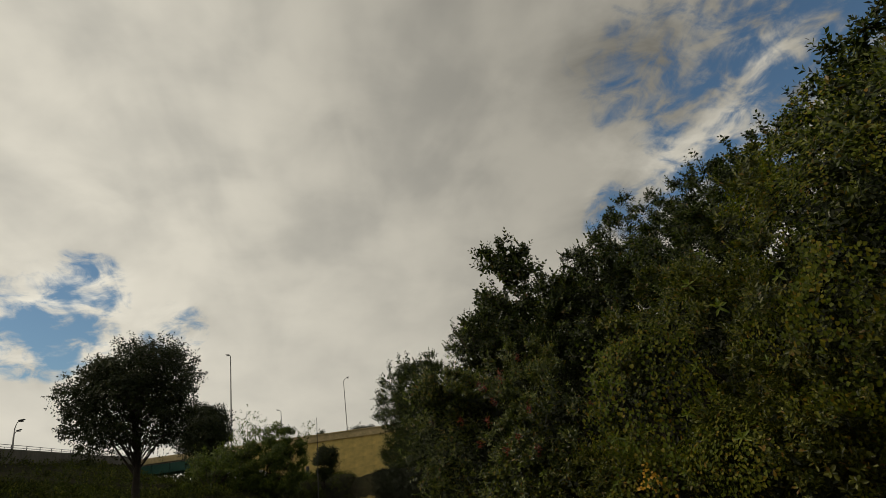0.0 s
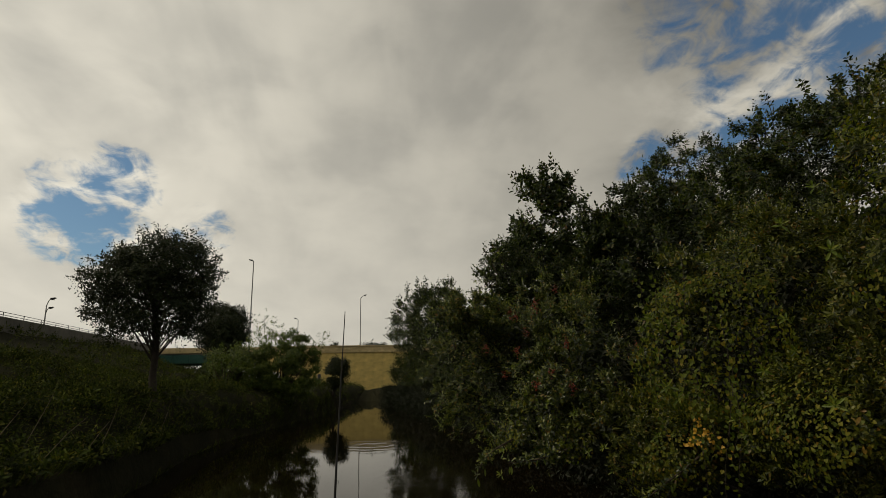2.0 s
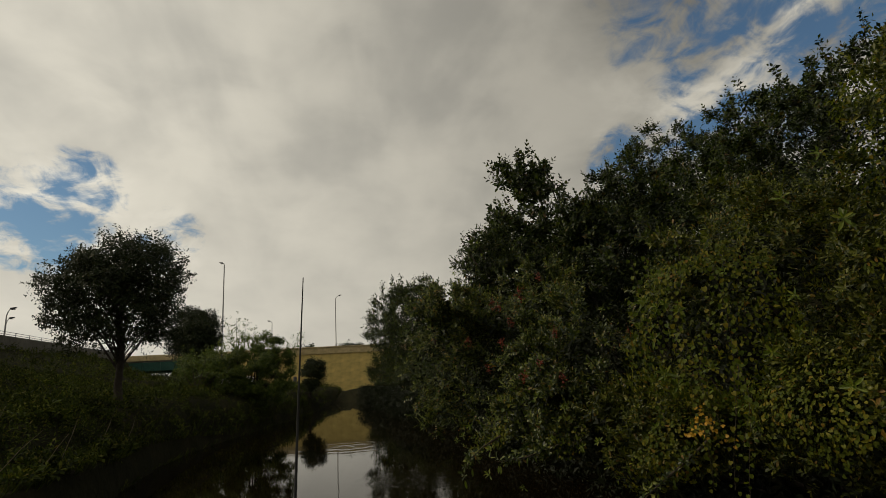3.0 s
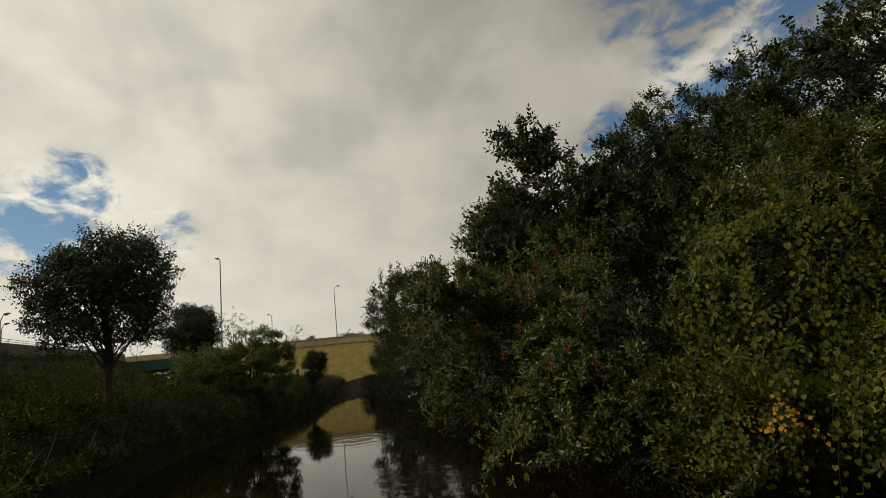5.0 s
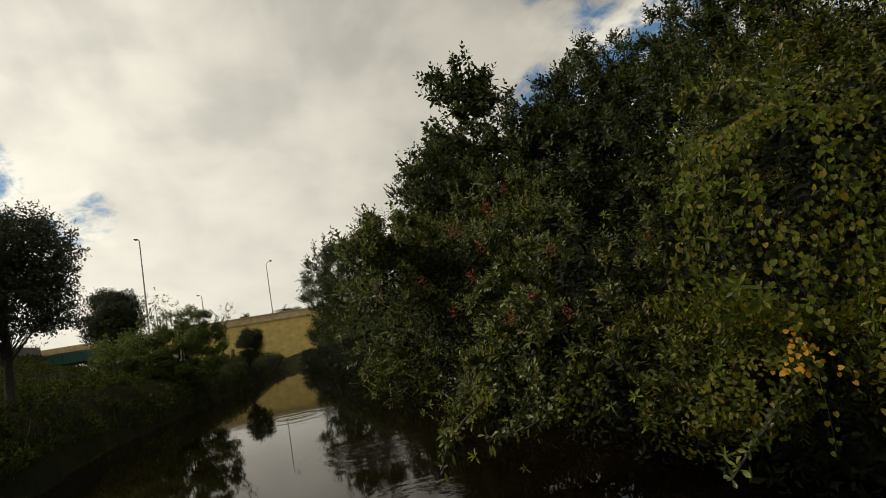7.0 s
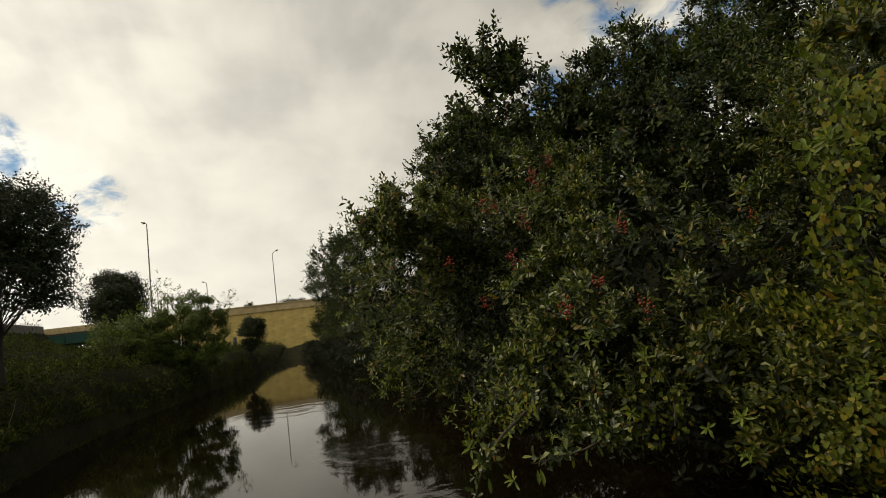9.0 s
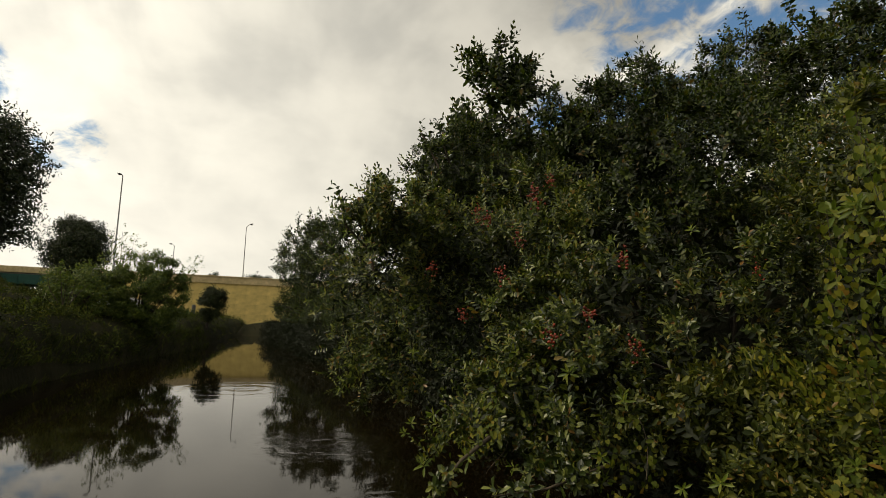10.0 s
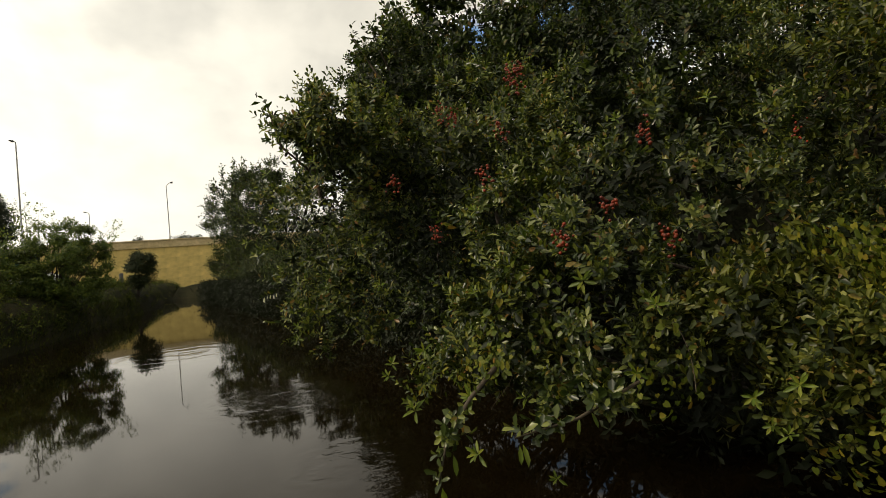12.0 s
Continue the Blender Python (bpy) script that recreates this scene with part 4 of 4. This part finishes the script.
def ground_cover(name, label, bands, templates, mat, tilt, up):
    P, S = [], []
    for n, x0, x1, y0, y1, size in bands:
        p = bank_points(n, x0, x1, y0, y1)
        keep = lumps(p, 1.0, 0.9) + rng.uniform(-0.8, 0.8, len(p)) > -0.55
        hump = 0.09 * np.maximum(lumps(p[keep], 4.0, 0.45), -0.3) + 0.05 * lumps(p[keep], 7.0, 0.2)
        P.append(p[keep] + np.stack([0 * hump, 0 * hump, up + hump * min(size * 4, 1.0)], -1))
        S.append(size * rng.uniform(0.6, 1.35, keep.sum()) * (1.0 + 0.45 * lumps(p[keep], 4.0, 0.45)))
    P, S = np.concatenate(P), np.concatenate(S)
    ax = np.zeros((len(P), 3))
    ax[:, 2] = 1
    ax += rng.normal(size=ax.shape) * tilt
    v, f = scatter(templates, P, towards(ax), S)
    tagged(mesh_object(name, v, f, mat), label, "plants", kind="stuff")


ground_cover("weeds", "low broad-leaved weeds covering the open bank", [(3000, -9, -3, -6, 3, 1.2), (22000, -9, -1.4, 3, 18, 1.2), (11000, -13, -0.8, 18, 34, 1.4), (8000, -24, -0.2, 30, 60, 1.8), (5000, -24, 6, 55, 94, 2.4)], WEED_SPRIGS, WEED, 0.5, 0.03)
ground_cover("grass", "dark rough grass on the open bank", [(3000, -9, -1.4, 3, 18, 0.13), (3000, -16, -0.8, 16, 40, 0.2), (3000, -30, 0, 38, 92, 0.26)], TUFTS, WEED, 0.25, -0.02)


def shore_fringe():
    """Long grass leaning over the water along the left shore."""
    n = 3200
    y = rng.uniform(3, 46, n)
    x = left_edge(y) - rng.uniform(-0.08, 0.55, n)
    p = np.stack([x, y, np.maximum(ground_height(x, y), WATER_Z) - 0.02], -1)
    ax = np.stack([rng.uniform(0.0, 0.8, n), rng.normal(size=n) * 0.3, np.ones(n)], -1)
    v, f = scatter(TUFTS, p, towards(ax), rng.uniform(0.12, 0.34, n))
    tagged(mesh_object("shore_grass", v, f, WEED), "long dark grass leaning over the water's edge", "plants", kind="stuff")


shore_fringe()


def dry_stalk(base, tip):
    b, e = Vector(base), Vector(tip)
    mid = b.lerp(e, 0.55) + Vector((0.04, 0.02, 0.10))
    v, f = tube([b, b.lerp(mid, 0.5), mid, mid.lerp(e, 0.5), e], [0.006, 0.0055, 0.005, 0.004, 0.002], 5)
    ob = mesh_object("dry_stalk", v, f, STRAW, smooth=True)
    tagged(ob, "pale dry weed stalk standing on the bank", "dry stalk", "dry stalks on the bank")


for bx, by, dx, dz in ((-5.0, 14.5, 0.25, 0.85), (-4.75, 8.6, 0.5, 0.9), (-5.0, 9.4, -0.3, 0.8), (-4.8, 10.2, 0.6, 0.7), (-5.3, 10.8, 0.3, 0.9), (-4.7, 11.4, 0.35, 0.6), (-5.1, 16.5, 0.15, 0.7), (-4.9, 12.6, 0.2, 0.8)):
    z = float(ground_height(np.array(bx), np.array(by)))
    dry_stalk((bx, by, z - 0.05), (bx + dx, by + 0.2, z + dz))


# ---- retaining wall, bridge, ramp and lamps ----
WALL_PAINT = surface("yellow_wall", [(0.25, (0.66, 0.49, 0.16)), (0.6, (0.78, 0.60, 0.22)), (0.85, (0.82, 0.66, 0.29))], 0.12, 0.85, 9.0, 0.1, 0.006, fine=0.9, spec=0.2)
COPING = surface("coping", [(0.3, (0.52, 0.41, 0.21)), (0.7, (0.66, 0.53, 0.30))], 0.4, 0.85, 6.0, 0.3, 0.01, fine=3.0, spec=0.2)
CONCRETE = surface("concrete", [(0.3, (0.20, 0.19, 0.17)), (0.7, (0.33, 0.31, 0.27))], 0.6, 0.9, 8.0, 0.4, 0.01)
STAINED_CONCRETE = surface("stained_concrete", [(0.3, (0.07, 0.07, 0.06)), (0.7, (0.15, 0.14, 0.12))], 0.5, 0.9, 8.0, 0.4, 0.01, spec=0.1)
GREEN_STEEL = surface("green_steel", [(0.3, (0.020, 0.085, 0.065)), (0.7, (0.035, 0.12, 0.095))], 0.8, 0.5, 12.0, 0.15, 0.005)
STEEL = surface("galvanised_steel", [(0.3, (0.22, 0.22, 0.22)), (0.7, (0.36, 0.36, 0.35))], 2.0, 0.5, 20.0, 0.1, 0.002, metallic=0.5)
DARK_METAL = surface("dark_metal", [(0.3, (0.02, 0.02, 0.02)), (0.7, (0.05, 0.05, 0.05))], 2.0, 0.5, 20.0, 0.1, 0.002)
ASPHALT = surface("asphalt", [(0.3, (0.04, 0.04, 0.04)), (0.7, (0.065, 0.063, 0.06))], 1.5, 0.9, 60.0, 0.4, 0.005)
WHITE_PAINT = surface("white_paint", [(0.3, (0.68, 0.68, 0.67)), (0.7, (0.80, 0.80, 0.79))], 1.2, 0.3, 30.0, 0.05, 0.001)
GLASS_DARK = surface("tinted_glass", [(0.3, (0.012, 0.014, 0.016)), (0.7, (0.02, 0.022, 0.025))], 1.0, 0.08, 10.0, 0.0, 0.001)
RUBBER = surface("tyre_rubber", [(0.3, (0.015, 0.015, 0.015)), (0.7, (0.03, 0.03, 0.03))], 6.0, 0.9, 40.0, 0.2, 0.002)

wall = thing("wall_north", (0, 95, 0), "yellow-painted retaining wall of large panels with a parapet", "wall", kind="structure")
bm = bmesh.new()
box(bm, -16, 44, 95.06, 96.2, -1.5, 6.5)
part("wall_core", bm, WALL_PAINT, wall)
bm = bmesh.new()
box(bm, -16, 44, 94.86, 96.2, 6.504, 7.28, 0.02)
part("parapet", bm, COPING, wall)
bm = bmesh.new()
box(bm, -16, 44, 94.70, 96.3, 7.284, 7.44, 0.03)
part("coping", bm, COPING, wall)
bm = bmesh.new()
box(bm, -16, 44, 94.74, 95.05, 6.30, 6.50, 0.02)
part("ledge", bm, COPING, wall)
# large wall panels with open joints
bm = bmesh.new()
box(bm, 0.002, 2.998, -0.07, 0.0, 0.002, 1.498, 0.003)
me = bpy.data.meshes.new("panel")
bm.to_mesh(me)
bm.free()
me.materials.append(WALL_PAINT)
for row in range(5):
    for col in range(20):
        o = new("panel", me)
        o.parent = wall
        o.matrix_parent_inverse = Matrix.Translation(-wall.location)
        o.location = (-16 + 3 * col + (1.5 if row % 2 else 0) * (col < 19), 95.055 + float(rng.uniform(-0.003, 0.003)), -1.2 + 1.5 * row)

bridge = thing("road_bridge", (-40, 96, 0), "road bridge with a beige parapet and green steel girders", "bridge", kind="structure")
bm = bmesh.new()
box(bm, -75, -16.01, 94.86, 95.2, 6.504, 7.35, 0.02)
part("parapet", bm, COPING, bridge)
bm = bmesh.new()
box(bm, -75, -16.01, 95.2, 107, 6.3, 6.75)
part("deck", bm, CONCRETE, bridge)
for k in range(4):
    bm = bmesh.new()
    y = 95.1 + 3.2 * k
    box(bm, -75, -16.2, y, y + 0.05, 5.05, 6.3)
    box(bm, -75, -16.2, y - 0.2, y + 0.25, 4.98, 5.05)
    for x in np.arange(-74, -17, 2.5):
        box(bm, x, x + 0.03, y - 0.16, y, 5.05, 6.3)
    part("girder", bm, GREEN_STEEL, bridge)
for x in (-16.0, -46.0):
    bm = bmesh.new()
    box(bm, x - 1.0, x, 95.3, 106.5, -0.5, 4.97, 0.04)
    part("pier", bm, CONCRETE, bridge)

# concrete edge of the road ramp, with posts and rails
ramp = thing("road_ramp", (-18.4, 35, 4), "grey concrete edge of a rising road ramp with steel rails", "ramp", kind="structure")
ya, yb = -20.0, 92.0
(xa, za), (xb, zb) = ramp_line(ya), ramp_line(yb)
bm = bmesh.new()
vs = [bm.verts.new((x + dx, y, z + dz)) for (x, y, z) in ((xa, ya, za), (xb, yb, zb)) for dx, dz in ((0.0, -2.2), (0.0, 0.0), (-0.35, 0.0), (-0.35, -2.2))]
for a in range(4):
    b = (a + 1) % 4
    bm.faces.new((vs[a], vs[b], vs[4 + b], vs[4 + a]))
bm.faces.new(vs[3::-1])
bm.faces.new(vs[4:])
part("edge_wall", bm, STAINED_CONCRETE, ramp)
for k in range(2):
    v, f = tube([(xa - 0.15, ya, za + 0.12 + 0.14 * k), (xb - 0.15, yb, zb + 0.12 + 0.14 * k)], [0.016, 0.016], 6)
    mesh_object("rail", v, f, DARK_METAL, ramp)
for y in np.arange(8, 92, 3.0):
    x, z = ramp_line(y)
    v, f = tube([(x - 0.15, y, z - 0.02), (x - 0.15, y, z + 0.28)], [0.02, 0.02], 6)
    mesh_object("post", v, f, DARK_METAL, ramp)
bm = bmesh.new()
road = [bm.verts.new(p) for p in ((xa - 0.36, ya, za - 0.12), (xb - 0.36, yb, zb - 0.12), (xb - 9, yb, zb - 0.12), (xa - 9, ya, za - 0.12))]
road2 = [bm.verts.new(v.co - Vector((0, 0, 0.6))) for v in road]
bm.faces.new(road[::-1])
bm.faces.new(road2)
for a in range(4):
    bm.faces.new((road[a], road[(a + 1) % 4], road2[(a + 1) % 4], road2[a]))
bmesh.ops.recalc_face_normals(bm, faces=bm.faces)
part("roadway", bm, ASPHALT, ramp)


def street_lamp(x, y, z0, z1, arm, label, r=0.1, head=0.7, rise=0.64):
    ob = thing("street_lamp", (x, y, z0), label, "street lamp", "street lamps by the road")
    v, f = tube([(x, y, z0), (x, y, z0 + 0.4), (x, y, z0 + 0.42), (x, y, (z0 + z1) / 2), (x, y, z1)], [r * 1.7, r * 1.6, r * 1.1, r * 0.9, r * 0.65], 10)
    mesh_object("pole", v, f, STEEL, ob, smooth=True)
    e = x + arm
    v, f = tube([(x, y, z1 - 0.03), (x + arm * 0.25, y, z1 + rise * 0.4), (x + arm * 0.6, y, z1 + rise * 0.8), (e, y, z1 + rise)], [r * 0.6, r * 0.55, r * 0.5, r * 0.5], 6)
    mesh_object("arm", v, f, STEEL, ob, smooth=True)
    bm = bmesh.new()
    far = e + math.copysign(head, arm)
    geo = box(bm, min(e, far), max(e, far), y - 0.17, y + 0.17, z1 + rise - 0.07, z1 + rise + 0.09, 0.0)
    for v_ in geo:
        if abs(v_.co.x - far) < 1e-4:
            v_.co.z = z1 + rise + 0.1 + (v_.co.z - z1 - rise) * 0.5
    bmesh.ops.bevel(bm, geom=list(bm.edges), offset=0.03, segments=2, affect="EDGES")
    h = part("lamp_head", bm, DARK_METAL, ob, "dark lamp head")
    bm = bmesh.new()
    a, b = e + 0.15 * (far - e), e + 0.8 * (far - e)
    box(bm, min(a, b), max(a, b), y - 0.12, y + 0.12, z1 + rise - 0.10, z1 + rise - 0.06, 0.01)
    part("lens", bm, GLASS_DARK, h, "dark glass lens")
    return ob


street_lamp(-0.25, 95.5, 7.44, 15.2, 0.55, "thin grey street lamp on the parapet of the yellow wall", 0.075, 0.4, 0.5)
street_lamp(-16.75, 90, 1.9, 20.1, -0.15, "tall grey street lamp behind the trees", 0.11, 0.55, 0.25)
street_lamp(-14.0, 130, 2.5, 15.4, -0.4, "distant grey street lamp beyond the bridge", 0.11, 0.6, 0.4)
street_lamp(-31.2, 62, 6.0, 9.6, 0.3, "short grey street lamp on the road ramp", 0.08, 0.5)
street_lamp(-37.8, 75, 6.4, 10.4, 0.3, "short grey street lamp on the road ramp", 0.08, 0.5)


# ---- woods beyond the bridge ----
def far_woods():
    n = 4500
    x = rng.uniform(-130, 60, n)
    y = rng.uniform(118, 150, n)
    z = rng.uniform(0, 1, n) ** 0.7 * (7.2 + 0.8 * np.sin(x * 0.21) + 0.5 * np.sin(x * 0.67))
    v, f = scatter([sprig(OVAL, 7, 1.0, 0.9, (-0.4, 0.9)) for _ in range(3)], np.stack([x, y, z], -1), rotations(n), rng.uniform(0.7, 1.5, n))
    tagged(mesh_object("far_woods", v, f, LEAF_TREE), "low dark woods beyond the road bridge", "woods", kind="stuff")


far_woods()


# ---- parked car, post and plants by the wall ----
def car(x, y, z, heading):
    ob = thing("car", (x, y, z), "white hatchback car parked behind the bank bushes", "car")
    m = pose(x, y, z, 0, 0, heading)
    bm = bmesh.new()
    prof = [(-2.0, 0.35), (-2.05, 0.75), (-1.95, 0.95), (-1.55, 1.02), (-0.95, 1.42), (0.45, 1.46), (1.15, 1.02), (1.85, 0.88), (2.05, 0.62), (2.0, 0.35)]
    side = [[bm.verts.new(m @ Vector((px, w * (0.86 if pz < 1.05 else 0.70), pz))) for px, pz in prof] for w in (-1, 1)]
    for i in range(len(prof)):
        j = (i + 1) % len(prof)
        bm.faces.new((side[0][i], side[0][j], side[1][j], side[1][i]))
    bm.faces.new(side[0][::-1])
    bm.faces.new(side[1])
    bmesh.ops.recalc_face_normals(bm, faces=bm.faces)
    bmesh.ops.bevel(bm, geom=list(bm.edges), offset=0.05, segments=2, affect="EDGES")
    part("body", bm, WHITE_PAINT, ob)
    for w in (-1, 1):
        bm = bmesh.new()
        quad = [bm.verts.new(m @ Vector((px, w * py, pz))) for px, py, pz in ((-1.3, 0.865, 1.06), (0.95, 0.865, 1.06), (0.40, 0.73, 1.38), (-0.90, 0.73, 1.36))]
        bm.faces.new(quad if w < 0 else quad[::-1])
        bmesh.ops.solidify(bm, geom=list(bm.faces), thickness=-0.02)
        part("side_window", bm, GLASS_DARK, ob, "dark side window")
        for px in (-1.3, 1.25):
            a, b = m @ Vector((px, w * 0.68, 0.31)), m @ Vector((px, w * 0.88, 0.31))
            v, f = tube([a, a.lerp(b, 0.15), a.lerp(b, 0.85), b], [0.29, 0.31, 0.31, 0.28], 18)
            wheel = mesh_object("wheel", v, f, RUBBER, ob, "black tyre")
            bm = bmesh.new()
            bmesh.ops.create_circle(bm, cap_ends=True, segments=14, radius=0.2, matrix=Matrix.Translation(m @ Vector((px, w * 0.885, 0.31))) @ m.to_3x3().to_4x4() @ pose(0, 0, 0, 90, 0, 0))
            part("hubcap", bm, STEEL, wheel, "grey hubcap")


cz = float(ground_height(np.array(-10.2), np.array(61.0)))
car(-10.2, 61.0, cz + 0.05, 4)


def bollard(x, y):
    z = float(ground_height(np.array(x), np.array(y)))
    ob = thing("bollard", (x, y, z), "short dark post standing at the foot of the yellow wall", "bollard")
    v, f = tube([(x, y, z - 0.1), (x, y, z + 1.25), (x, y, z + 1.32)], [0.22, 0.22, 0.14], 10)
    mesh_object("post", v, f, DARK_METAL, ob, smooth=True)


bollard(-5.6, 80)


def parapet_bush(x, w):
    ob = thing("bush", (x, 97, 6.7), "small dark bush showing over the parapet", "bush", "bushes behind the parapet")
    n = 60
    p = np.array([x, 97, 7.45]) + rng.normal(size=(n, 3)) * np.array([w, 0.3, 0.22])
    leafy("crown", p, rng.normal(size=(n, 3)), [sprig(OVAL, 6, 0.3, 0.3, (-0.3, 0.9))], LEAF_TREE, ob, 0.5)
    v, f = tube([(x, 97, 6.6), (x, 97, 7.3)], [0.06, 0.03], 6)
    mesh_object("stem", v, f, BARK, ob)


for x, w in ((1.0, 0.4), (2.1, 0.5), (3.3, 0.4), (-4.5, 0.3)):
    parapet_bush(x, w)


# ---- fishing rod standing in the canal bed ----
def fishing_rod(x, y, top):
    ob = thing("fishing_rod", (x, y, WATER_Z - 0.75), "thin dark fishing rod standing upright in the canal", "fishing rod")
    zs = [WATER_Z - 0.75, -0.2, 0.3, 0.80, 0.82, 1.08, 1.25, top]
    rs = [0.0065, 0.0065, 0.006, 0.0055, 0.0032, 0.0024, 0.0016, 0.0008]
    v, f = tube([(x + 0.015 * max(z, 0) ** 2, y, z) for z in zs], rs, 8)
    mesh_object("rod_blank", v, f, DARK_METAL, ob, smooth=True)
    for z in (0.88, 1.05, 1.2, 1.3):
        bx = x + 0.015 * z * z
        ring = [(bx + 0.004 + 0.0025 * math.cos(a), y, z + 0.0025 * math.sin(a)) for a in np.linspace(0, 2 * math.pi, 11)]
        v, f = tube(ring, [0.0005] * 11, 5)
        mesh_object("line_guide", v, f, DARK_METAL, ob)


fishing_rod(-0.130, 1.97, 1.41)
